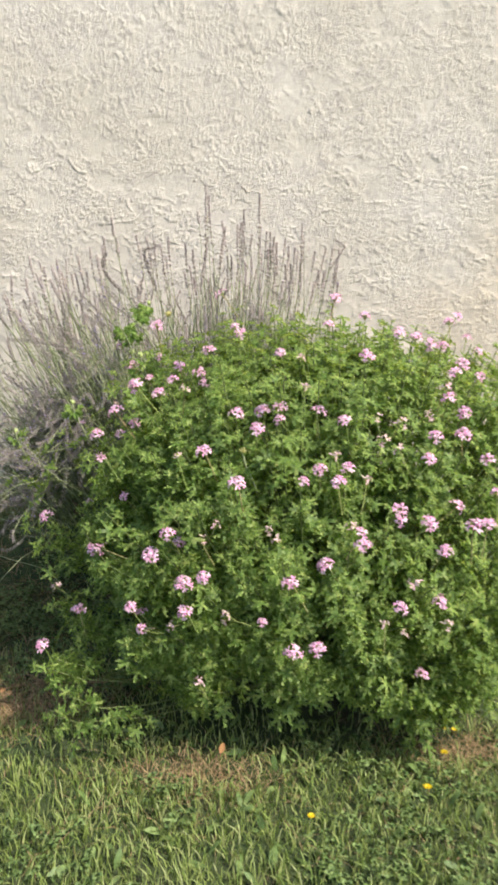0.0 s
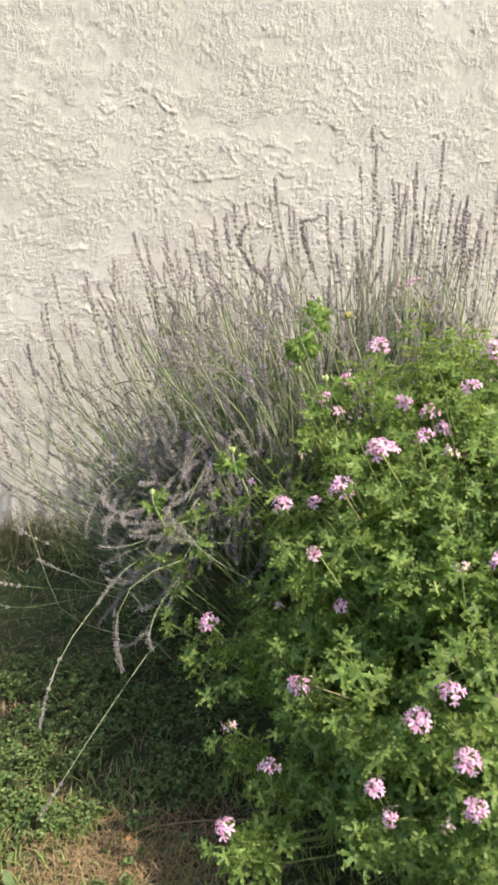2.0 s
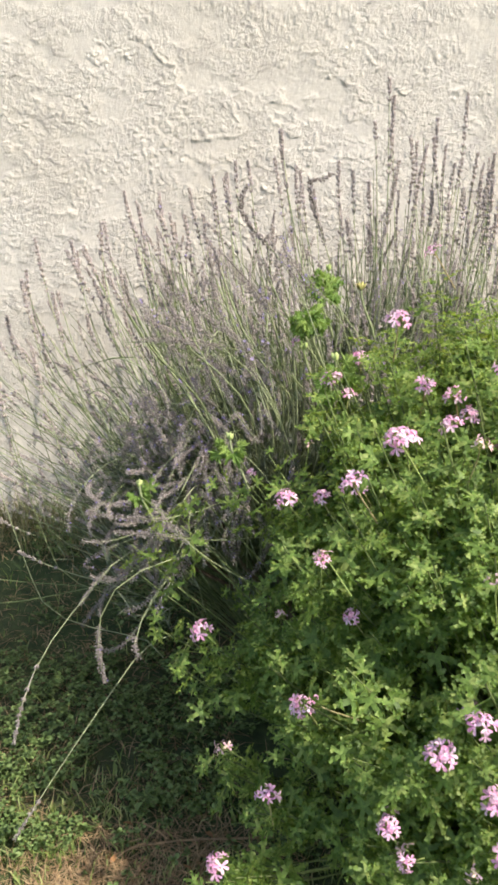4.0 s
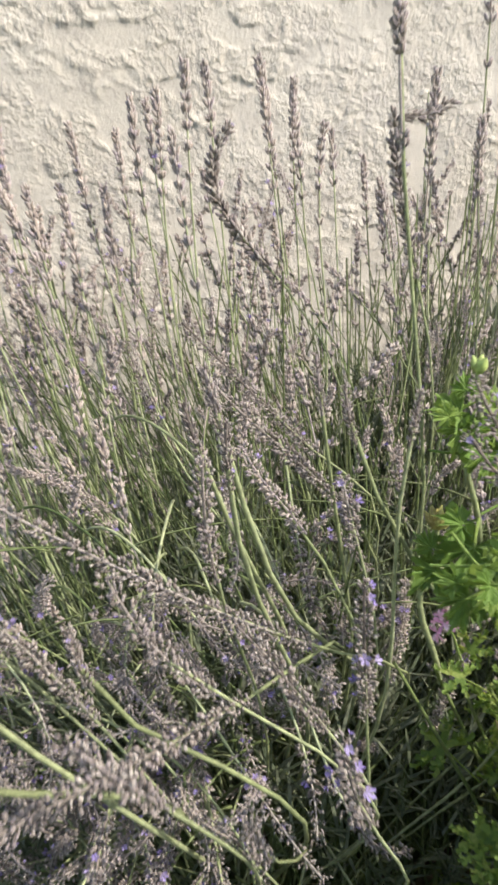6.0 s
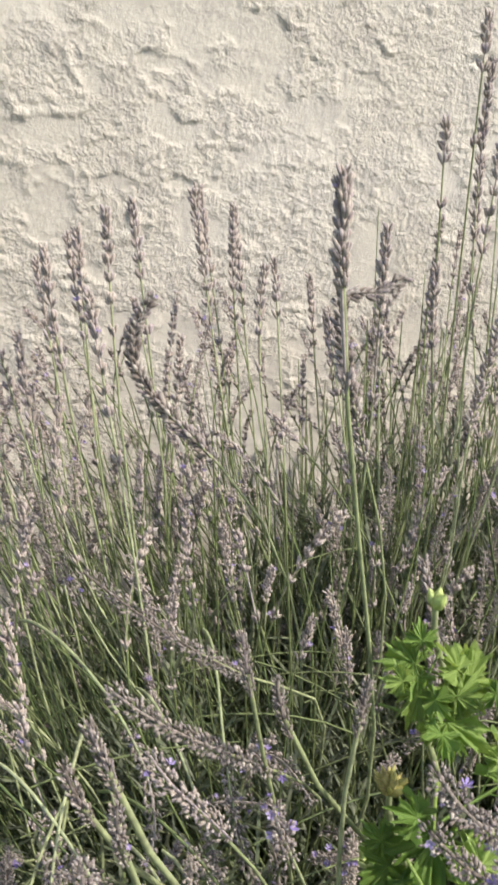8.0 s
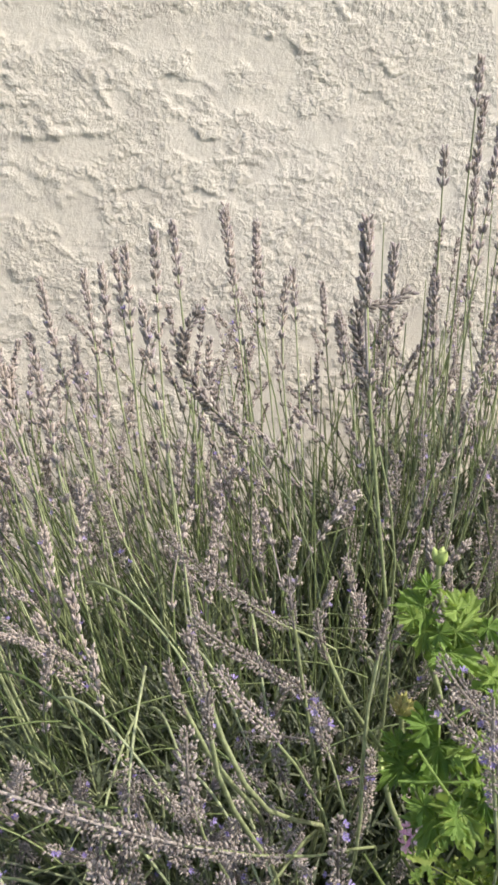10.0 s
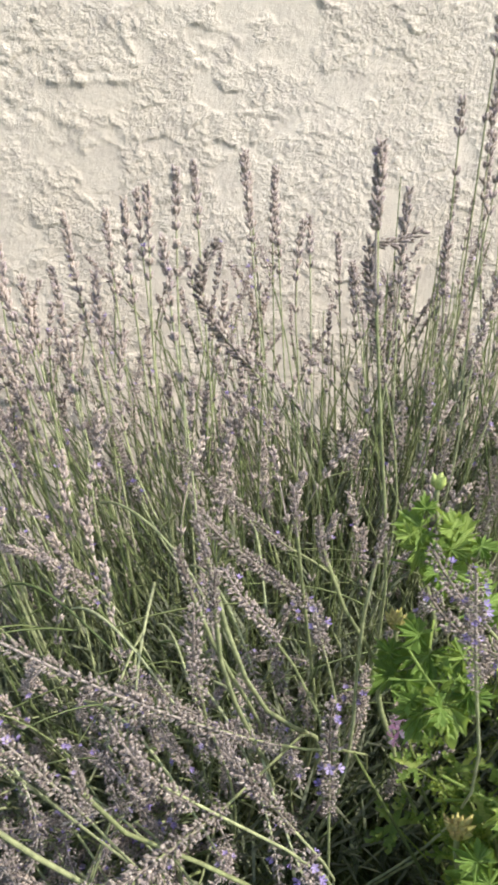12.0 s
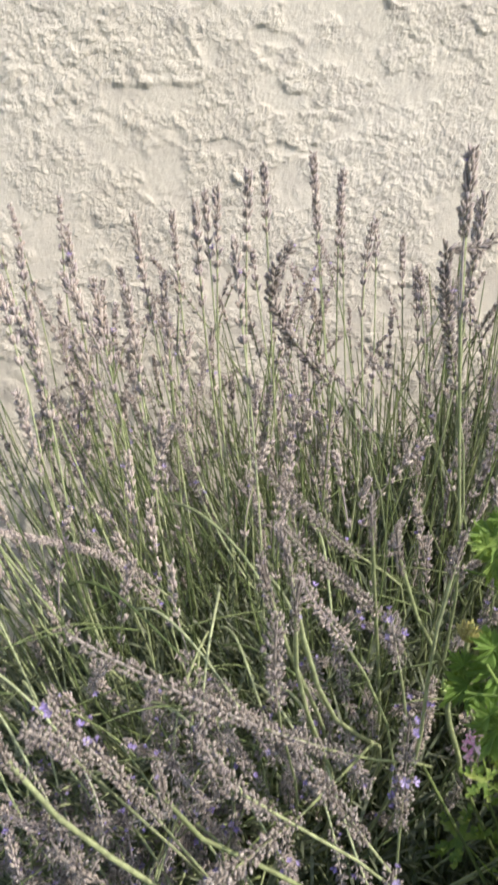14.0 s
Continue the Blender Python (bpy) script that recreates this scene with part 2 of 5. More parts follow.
def tube(P, r, sides=5):
    P = np.asarray(P, dtype=float)
    n = len(P)
    r = np.broadcast_to(np.asarray(r, dtype=float), (n,))
    T = unit(np.gradient(P, axis=0))
    hint = np.broadcast_to(np.array([0.31, 0.87, 0.37]), T.shape)
    F = axes(T, hint)
    a = np.arange(sides) * 2 * np.pi / sides
    ring = F[:, :, 0][:, None, :] * np.cos(a)[None, :, None] + F[:, :, 1][:, None, :] * np.sin(a)[None, :, None]
    V = (P[:, None, :] + ring * r[:, None, None]).reshape(-1, 3)
    i, j = np.meshgrid(np.arange(n - 1), np.arange(sides), indexing="ij")
    j2 = (j + 1) % sides
    Q = np.stack([i * sides + j, i * sides + j2, (i + 1) * sides + j2, (i + 1) * sides + j], axis=-1).reshape(-1, 4)
    return V, Q


def lattice(ix, iy, seed):
    h = (ix.astype(np.int64) * 374761393 + iy.astype(np.int64) * 668265263 + seed * 1442695041) & 0xFFFFFFFF
    h = ((h ^ (h >> 13)) * 1274126177) & 0xFFFFFFFF
    return ((h ^ (h >> 16)) & 0xFFFF) / 65535.0


def value_noise(x, y, seed):
    ix, iy = np.floor(x), np.floor(y)
    fx, fy = x - ix, y - iy
    fx, fy = fx * fx * (3 - 2 * fx), fy * fy * (3 - 2 * fy)
    a, b = lattice(ix, iy, seed), lattice(ix + 1, iy, seed)
    c, d = lattice(ix, iy + 1, seed), lattice(ix + 1, iy + 1, seed)
    return (a * (1 - fx) + b * fx) * (1 - fy) + (c * (1 - fx) + d * fx) * fy


def fbm(x, y, size, octaves, seed, gain=0.5):
    s, w, tot = 0.0, 1.0, 0.0
    for o in range(octaves):
        s = s + w * value_noise(x / size * 2 ** o + 17.3 * o, y / size * 2 ** o - 9.1 * o, seed + o)
        tot += w
        w *= gain
    return s / tot


def step(a, b, x):
    t = np.clip((x - a) / (b - a), 0, 1)
    return t * t * (3 - 2 * t)


# ---- wall ----
WALL_Y = 3.13


def plaster_height(X, Z):
    """The depth of the hand-thrown plaster: flat trowelled patches, torn crumbly crust and a few ledges."""
    wx, wz = 0.035 * (fbm(X, Z, 0.05, 3, 5) - 0.5), 0.035 * (fbm(X, Z, 0.05, 3, 8) - 0.5)
    A, B = X + wx, Z + wz
    lumps = fbm(X, Z, 0.06, 3, 11)
    field = fbm(A / 1.35, B, 0.070, 5, 21, 0.60)
    crust = step(0.31, 0.47, field)
    crumbs = fbm(0.81 * A + 0.59 * B, 0.81 * B - 0.59 * A, 0.0088, 2, 31, 0.6)
    grain = fbm(0.31 * X - 0.95 * Z, 0.95 * X + 0.31 * Z, 0.0064, 2, 33)
    clump = step(0.36, 0.62, fbm(A / 1.3, B, 0.032, 3, 52))
    H = 0.0014 * lumps + crust * (0.0004 + (0.0014 * step(0.46, 0.57, crumbs) + 0.0028 * np.clip(crumbs - 0.45, 0, 1)) * (0.30 + 0.70 * clump) + 0.0017 * grain) + 0.0009 * grain
    # broken ledges that the trowel left, mostly level
    f = fbm(A / 1.9, B, 0.085, 4, 61, 0.6)
    ledge = step(0.47, 0.50, f) * (1 - step(0.50, 0.60, f)) * step(0.46, 0.60, fbm(X, Z, 0.07, 2, 63))
    H = H + 0.0014 * ledge * (0.3 + 1.2 * crumbs)
    r = np.random.default_rng(3)
    wob = fbm(X, Z, 0.030, 4, 41, 0.6) - 0.5
    spots = [(r.uniform(-1.5, 1.3), r.uniform(0.3, 2.3), r.uniform(0.010, 0.028), r.uniform(0.008, 0.018), r.uniform(-0.5, 0.3), 0.0018 * r.uniform(0, 1) ** 2) for _ in range(110)]
    # flat patches under a ledge
    spots += [(-0.512, 1.248, 0.085, 0.026, 0.10, 0.001), (-0.315, 1.262, 0.050, 0.034, -0.3, 0.001), (-0.330, 1.345, 0.040, 0.014, -0.15, 0.0045),
              (-0.405, 1.192, 0.045, 0.012, -0.05, 0.004), (-0.477, 1.172, 0.030, 0.014, 0.1, 0.0045), (-0.303, 1.190, 0.036, 0.012, -0.1, 0.0045),
              (-0.262, 1.390, 0.024, 0.018, 0.2, 0.003), (-0.838, 1.510, 0.028, 0.032, 0.0, 0.002), (-0.738, 1.450, 0.040, 0.020, 0.0, 0.003),
              (0.128, 1.700, 0.030, 0.024, 0.0, 0.003), (0.580, 1.634, 0.030, 0.022, 0.0, 0.002), (0.649, 1.477, 0.030, 0.032, 0.0, 0.002)]
    for cx, cz, rx, rz, tilt, ridge in spots:
        ca, sa = math.cos(tilt), math.sin(tilt)
        u = ((X - cx) * ca + (Z - cz) * sa) / rx
        v = (-(X - cx) * sa + (Z - cz) * ca) / rz
        d = np.sqrt(u * u + v * v) + 2.2 * wob
        inside = 0.9 * (1 - step(0.55, 1.0, d))
        crust = crust * (1 - inside)
        H = H * (1 - inside) + inside * (0.0007 + 0.0005 * lumps + 0.0003 * grain)
        lip = np.exp(-((d - 1.16) / 0.15) ** 2) * np.clip(1.4 * v, 0, 1)
        H = H + 0.40 * ridge * lip * (0.15 + 1.7 * crumbs)
    # the longest ledge, ragged below
    sag = 0.026 * (fbm(X, 0 * Z, 0.030, 3, 72) - 0.5) + 0.010 * wob
    u, v = (X + 0.508) / 0.090, Z - 1.270 - 0.10 * (X + 0.508) + sag
    thick = 0.005 + 0.012 * fbm(X, 0 * Z, 0.024, 2, 75)
    H = H + 0.0017 * step(-0.004, 0.0015, v) * (1 - step(0.25, 1.0, v / thick)) * (1 - step(0.70, 1.05, np.abs(u) + wob)) * (0.35 + 1.2 * crumbs)
    # single strokes: a hooked or slanting bead of plaster
    for cx, cz, length, slant, bend in ((-0.638, 1.462, 0.042, -0.65, 0.012), (-0.092, 1.458, 0.042, -0.70, 0.014), (0.345, 1.434, 0.055, -0.75, -0.010), (0.618, 1.925, 0.042, -0.75, 0.014), (-0.360, 1.136, 0.024, -0.25, 0.006), (-0.012, 1.386, 0.020, -0.6, 0.006)):
        ca, sa = math.cos(slant), math.sin(slant)
        u = ((X - cx) * ca + (Z - cz) * sa) / length
        v = -(X - cx) * sa + (Z - cz) * ca - bend * u * u
        H = H + 0.0026 * np.exp(-(v / 0.0040) ** 2) * (1 - step(0.7, 1.0, np.abs(u) + wob)) * (0.5 + crumbs)
    return H, crust


def build_wall():
    x = np.concatenate([np.arange(-1.35, -0.9025, 0.005), np.arange(-0.90, 0.30, 0.0032), np.arange(0.303, 1.05, 0.005)])
    z = np.concatenate([np.arange(0.08, 0.797, 0.008), np.arange(0.80, 1.52, 0.0032), np.arange(1.523, 2.2, 0.005)])
    Z, X = np.meshgrid(z, x, indexing="ij")
    H, crust = plaster_height(X, Z)
    V = np.stack([X, WALL_Y - H, Z], axis=-1).reshape(-1, 3)
    nz, nx = X.shape
    i, j = np.meshgrid(np.arange(nz - 1), np.arange(nx - 1), indexing="ij")
    Q = np.stack([i * nx + j, i * nx + j + 1, (i + 1) * nx + j + 1, (i + 1) * nx + j], axis=-1).reshape(-1, 4)
    h = Heap()
    h.put(V, Q)
    y0, y1 = WALL_Y + 0.004, WALL_Y + 0.26
    B = np.array([(sx, sy, sz) for sx in (-6, 6) for sy in (y0, y1) for sz in (-0.3, 3.0)])
    F = [(0, 4, 5, 1), (2, 3, 7, 6), (0, 1, 3, 2), (4, 6, 7, 5), (1, 5, 7, 3), (0, 2, 6, 4)]
    h.put(B, F)
    me = h.mesh("wall_north", [M_WALL])
    rough = me.attributes.new("crust", "FLOAT", "POINT")
    rough.data.foreach_set("value", np.concatenate([crust.ravel(), np.full(8, 0.8)]).astype(np.float32))
    for k in range(len(me.polygons) - 6, len(me.polygons)):
        me.polygons[k].use_smooth = False
    ob = new("wall_north", me)
    tagged(ob, "cream-painted wall with rough hand-thrown stucco", "wall", "", "structure")


build_wall()


# ---- ground ----
def ground_height(x, y):
    x, y = np.asarray(x, dtype=float), np.asarray(y, dtype=float)
    bank = 0.17 * step(2.62, 3.06, y) * (0.8 + 0.4 * fbm(x, y, 0.3, 2, 66)) * (1 - step(3.2, 3.3, y)) * (1 - step(4.5, 6.0, np.abs(x)))
    return 0.022 * (fbm(x, y, 0.35, 3, 61) - 0.5) * np.exp(-((x / 3.5) ** 2 + ((y - 1.5) / 3.5) ** 2)) + bank


def bare(x, y):
    """How bare and dry the turf is, 0 to 1."""
    b = 0.0
    for cx, cy, rx, ry in ((-0.12, 1.62, 0.16, 0.06), (0.50, 1.72, 0.14, 0.06), (-0.70, 1.90, 0.20, 0.09), (-0.55, 2.02, 0.16, 0.08), (-1.0, 2.95, 0.6, 0.2), (-0.52, 1.72, 0.16, 0.05)):
        b = np.maximum(b, 1 - step(0.5, 1.3, np.sqrt(((x - cx) / rx) ** 2 + ((y - cy) / ry) ** 2) + 0.9 * (fbm(x, y, 0.08, 2, 71) - 0.5)))
    return b


def build_ground():
    a = np.linspace(-1, 1, 121)
    s = np.sign(a) * (2.2 * np.abs(a) + 400 * np.abs(a) ** 9)
    Y, X = np.meshgrid(1.6 + s, s, indexing="ij")
    V = np.stack([X, Y, ground_height(X, Y)], axis=-1).reshape(-1, 3)
    n = len(s)
    i, j = np.meshgrid(np.arange(n - 1), np.arange(n - 1), indexing="ij")
    Q = np.stack([i * n + j, i * n + j + 1, (i + 1) * n + j + 1, (i + 1) * n + j], axis=-1).reshape(-1, 4)
    ob = new("ground", mesh_of("ground", V, [Q], [M_SOIL]))
    tagged(ob, "lawn soil with short turf and bare dry spots", "ground", "", "structure")


build_ground()


def blades(name, xy, length, width, lean, material, label, category, seed):
    r = np.random.default_rng(seed)
    n = len(xy)
    az, roll = r.uniform(0, 2 * np.pi, n), r.uniform(0, 2 * np.pi, n)
    out = np.stack([np.cos(az), np.sin(az), np.zeros(n)], axis=-1)
    side = np.stack([np.cos(roll), np.sin(roll), np.zeros(n)], axis=-1)
    L, bend = length * r.uniform(0.55, 1.25, n), lean * r.uniform(0.3, 1.5, n)
    root = np.concatenate([xy, (ground_height(xy[:, 0], xy[:, 1]) - 0.004)[:, None]], axis=1)
    rows = []
    for t, w in ((0, 1.0), (0.5, 0.85), (0.85, 0.45)):
        c = root + out * (L * bend * t * t)[:, None] + np.array([0, 0, 1.0]) * (L * t * (1 - 0.35 * bend * t))[:, None]
        rows += [c - side * (width * w / 2), c + side * (width * w / 2)]
    tip = root + out * (L * bend)[:, None] + np.array([0, 0, 1.0]) * (L * (1 - 0.35 * bend))[:, None]
    V = np.stack(rows + [tip], axis=1).reshape(-1, 3)
    o = (np.arange(n) * 7)[:, None, None]
    Q = (np.array([[0, 1, 3, 2], [2, 3, 5, 4]])[None] + o).reshape(-1, 4)
    T = (np.array([[4, 5, 6]])[None] + o).reshape(-1, 3)
    ob = new(name, mesh_of(name, V, [Q, T], [material]))
    return tagged(ob, label, category, "", "stuff")


def turf(n, x0, x1, y0, y1, r):
    xy = np.stack([r.uniform(x0, x1, n), r.uniform(y0, y1, n)], axis=-1)
    keep = r.uniform(0, 1, n) > 0.80 * bare(xy[:, 0], xy[:, 1])
    thin = np.exp(-(((xy[:, 0] - 0.25) / 0.62) ** 4 + ((xy[:, 1] - 2.15) / 0.45) ** 4))
    thin = np.maximum(thin, np.exp(-(((xy[:, 0] + 0.26) / 0.36) ** 4 + ((xy[:, 1] - 2.48) / 0.42) ** 4)))
    shaded = np.exp(-(((xy[:, 0] + 0.85) / 0.46) ** 4 + ((xy[:, 1] - 2.50) / 0.44) ** 4))
    return xy[keep & (r.uniform(0, 1, n) > np.maximum(0.95 * thin, 0.90 * shaded))]


r0 = np.random.default_rng(12)
blades("grass", np.concatenate([turf(36000, -1.5, 1.2, 1.05, 2.25, r0), turf(9000, -1.8, 1.5, 2.25, 3.1, r0), turf(9000, -3.2, 3.2, -1.6, 1.05, r0), turf(4000, -3.2, -1.5, 1.05, 3.1, r0), turf(4000, 1.2, 3.2, 1.05, 3.1, r0)]),
       0.044, 0.0036, 0.55, M_GRASS, "short green lawn grass in front of the bushes", "grass", 1)
dry = turf(9000, -1.2, 1.0, 1.3, 2.6, r0)
dry = np.concatenate([dry[:900], np.stack([r0.uniform(-1.4, -0.5, 900), r0.uniform(2.6, 3.1, 900)], -1), np.stack([r0.normal(-0.12, 0.11, 500), r0.normal(1.61, 0.05, 500)], -1), np.stack([r0.normal(0.50, 0.09, 400), r0.normal(1.71, 0.04, 400)], -1),
                      np.stack([r0.normal(-0.70, 0.13, 1300), r0.normal(1.90, 0.06, 1300)], -1), np.stack([r0.normal(-0.52, 0.12, 600), r0.normal(1.98, 0.07, 600)], -1), np.stack([r0.uniform(-1.25, -0.45, 1500), r0.uniform(2.0, 2.85, 1500)], -1)])
blades("dry_grass", dry, 0.045, 0.0024, 1.9, M_STRAW, "dry straw-coloured grass on bare spots", "dry grass", 2)

foot = np.stack([r0.uniform(-2.4, -0.45, 2600), 3.10 - 0.16 * r0.uniform(0, 1, 2600) ** 2], -1)
blades("tall_grass", foot, 0.12, 0.0032, 0.5, M_WEED, "taller dull green grass along the foot of the wall", "grass", 3)


def clover_patch():
    """Small round-leaved weeds between the grass."""
    r = np.random.default_rng(5)
    xy = turf(6500, -1.5, 1.1, 1.1, 2.35, r)
    xy = xy[fbm(xy[:, 0], xy[:, 1], 0.22, 2, 91) + 0.14 * step(-0.1, 0.25, xy[:, 0]) > 0.62]
    # a closed mat where the lavender overhangs
    mat = np.stack([r.uniform(-1.5, -0.35, 7500), r.uniform(1.98, 3.02, 7500)], -1)
    mat = mat[fbm(mat[:, 0], mat[:, 1], 0.14, 3, 93) > 0.42 + 0.3 * bare(mat[:, 0], mat[:, 1])]
    xy = np.concatenate([xy, mat])
    n = len(xy)
    a = np.linspace(0, 2 * np.pi, 7)[:-1]
    disc = np.concatenate([[(0, 0, 0)], np.stack([0.55 + 0.5 * np.cos(a), 0.42 * np.sin(a), 0.10 * np.abs(np.sin(a))], -1)])
    T = [(0, k + 1, (k + 1) % 6 + 1) for k in range(6)]
    h = Heap()
    z = ground_height(xy[:, 0], xy[:, 1]) + r.uniform(0.012, 0.050, n)
    size, turn = r.uniform(0.005, 0.014, n), r.uniform(0, 2 * np.pi, n)
    for k in range(3):
        t = turn + k * 2.094
        up = unit(np.stack([r.normal(0, 0.25, n), r.normal(0, 0.25, n), np.ones(n)], -1))
        F = axes(up, np.stack([np.cos(t), np.sin(t), np.zeros(n)], -1)) * size[:, None, None]
        h.spread(disc, None, T, F, np.concatenate([xy, z[:, None]], 1))
    tagged(new("clover", h.mesh("clover", [M_CLOVER])), "low round-leaved clover between the grass", "clover", "", "stuff")


clover_patch()


def broad_weeds():
    r = np.random.default_rng(15)
    xy = turf(800, -1.3, 1.0, 1.15, 2.2, r)
    n = len(xy)
    h = Heap()
    leaf = np.array([(0, 0, 0), (0.35, -0.16, 0.16), (0.35, 0.16, 0.16), (0.7, -0.15, 0.24), (0.7, 0.15, 0.24), (1.0, 0, 0.2)])
    z = ground_height(xy[:, 0], xy[:, 1])
    size, turn = r.uniform(0.022, 0.055, n), r.uniform(0, 2 * np.pi, n)
    up = unit(np.stack([r.normal(0, 0.6, n), r.normal(-0.2, 0.6, n), np.ones(n)], -1))
    F = axes(up, np.stack([np.cos(turn), np.sin(turn), np.zeros(n)], -1)) * size[:, None, None]
    h.spread(leaf, [(1, 3, 4, 2)], [(0, 1, 2), (3, 5, 4)], F, np.concatenate([xy, z[:, None] + 0.008], 1))
    tagged(new("plantain", h.mesh("plantain", [M_CLOVER])), "small broad-leaved plantain weeds in the lawn", "weeds", "", "stuff")


broad_weeds()


def dandelion(x, y, height, size):
    z = float(ground_height(x, y))
    top = empty("dandelion", (x, y, z), "small yellow dandelion flower standing in the lawn", "flower", "dandelions in the lawn")
    V, Q = tube(bezier((0, 0, -0.01), (0, 0, height * 0.4), (0.004, 0.002, height * 0.8), (0.006, 0.002, height), 5), 0.0011, 5)
    h = Heap()
    h.put(V, Q)
    child("stalk", h.mesh("stalk", [M_LSTEM]), top)
    h = Heap()
    petal = np.array([(0, -0.05, 0), (0, 0.05, 0), (0.9, 0.11, 0.28), (0.9, -0.11, 0.28), (1.05, 0, 0.24)])
    for ring, (count, tilt, scale) in enumerate(((16, 0.15, 1.0), (13, 0.5, 0.8), (9, 0.9, 0.55))):
        a = np.arange(count) * 2 * np.pi / count + ring
        out = np.stack([np.cos(a), np.sin(a), np.full(count, tilt)], -1)
        F = axes(np.cross(out, np.stack([-np.sin(a), np.cos(a), np.zeros(count)], -1)), out) * size * scale
        h.spread(petal, [(0, 1, 2, 3)], [(3, 2, 4)], F, np.tile([0.006, 0.002, height], (count, 1)))
    child("flower_disc", h.mesh("flower_disc", [M_YELLOW]), top, "bright yellow ray petals")


dandelion(0.388, 1.53, 0.030, 0.011)
dandelion(0.125, 1.43, 0.030, 0.009)
dandelion(0.455, 1.66, 0.030, 0.010)
dandelion(0.50, 1.75, 0.035, 0.009)
dandelion(0.475, 1.755, 0.035, 0.008)


def dry_branch():
    """A fallen flower stalk with a few curled brown leaves."""
    r = np.random.default_rng(81)
    top = empty("fallen_branch", (-0.53, 2.00, float(ground_height(-0.53, 2.0))), "fallen dry brown branch with withered leaves under the bush", "branch")
    h = Heap()
    V, Q = tube(bezier((-0.15, -0.02, 0.012), (-0.06, 0.02, 0.020), (0.04, 0.0, 0.022), (0.15, 0.02, 0.012), 10), np.linspace(0.0016, 0.0028, 10), 5)
    h.put(V, Q)
    for x, y, dx, dy in ((-0.05, 0.01, -0.07, 0.05), (0.03, 0.0, -0.03, -0.06), (-0.09, 0.0, -0.06, -0.04)):
        V, Q = tube(bezier((x, y, 0.020), (x + 0.4 * dx, y + 0.4 * dy, 0.030), (x + 0.7 * dx, y + 0.7 * dy, 0.026), (x + dx, y + dy, 0.012), 6), np.linspace(0.0018, 0.0009, 6), 4)
        h.put(V, Q)
    child("twig", h.mesh("twig", [M_STRAW]), top)
    leaf = np.array([(0, 0, 0), (0.35, -0.25, 0.14), (0.35, 0.25, 0.20), (0.75, -0.22, 0.05), (0.75, 0.20, 0.12), (1.0, 0, -0.05), (0.5, 0.0, -0.02)])
    T = [(0, 1, 6), (0, 6, 2), (1, 3, 6), (6, 4, 2), (3, 5, 6), (6, 5, 4)]
    me = mesh_of("withered_leaf", leaf, [np.array(T)], [M_WITHERED])
    for x, y in ((-0.12, 0.05), (0.0, -0.06), (-0.15, -0.04), (-0.15, -0.02), (0.02, 0.03)):
        F = axes(unit(np.array([[r.normal(0, 0.5), r.normal(0, 0.5), 1.0]])), r.normal(0, 1, (1, 3)))[0] * r.uniform(0.016, 0.026)
        child("withered_leaf", me, top, "curled brown leaf", "", Matrix([list(F[0]) + [x], list(F[1]) + [y], list(F[2]) + [0.014], [0, 0, 0, 1]]))
    one = tagged(new("withered_leaf", me), "single curled orange-brown withered leaf lying on the lawn", "leaf")
    one.matrix_world = Matrix.LocRotScale((-0.07, 1.665, float(ground_height(-0.07, 1.665)) + 0.028), Euler((0.5, -0.5, 1.2)), (0.030,) * 3)


dry_branch()


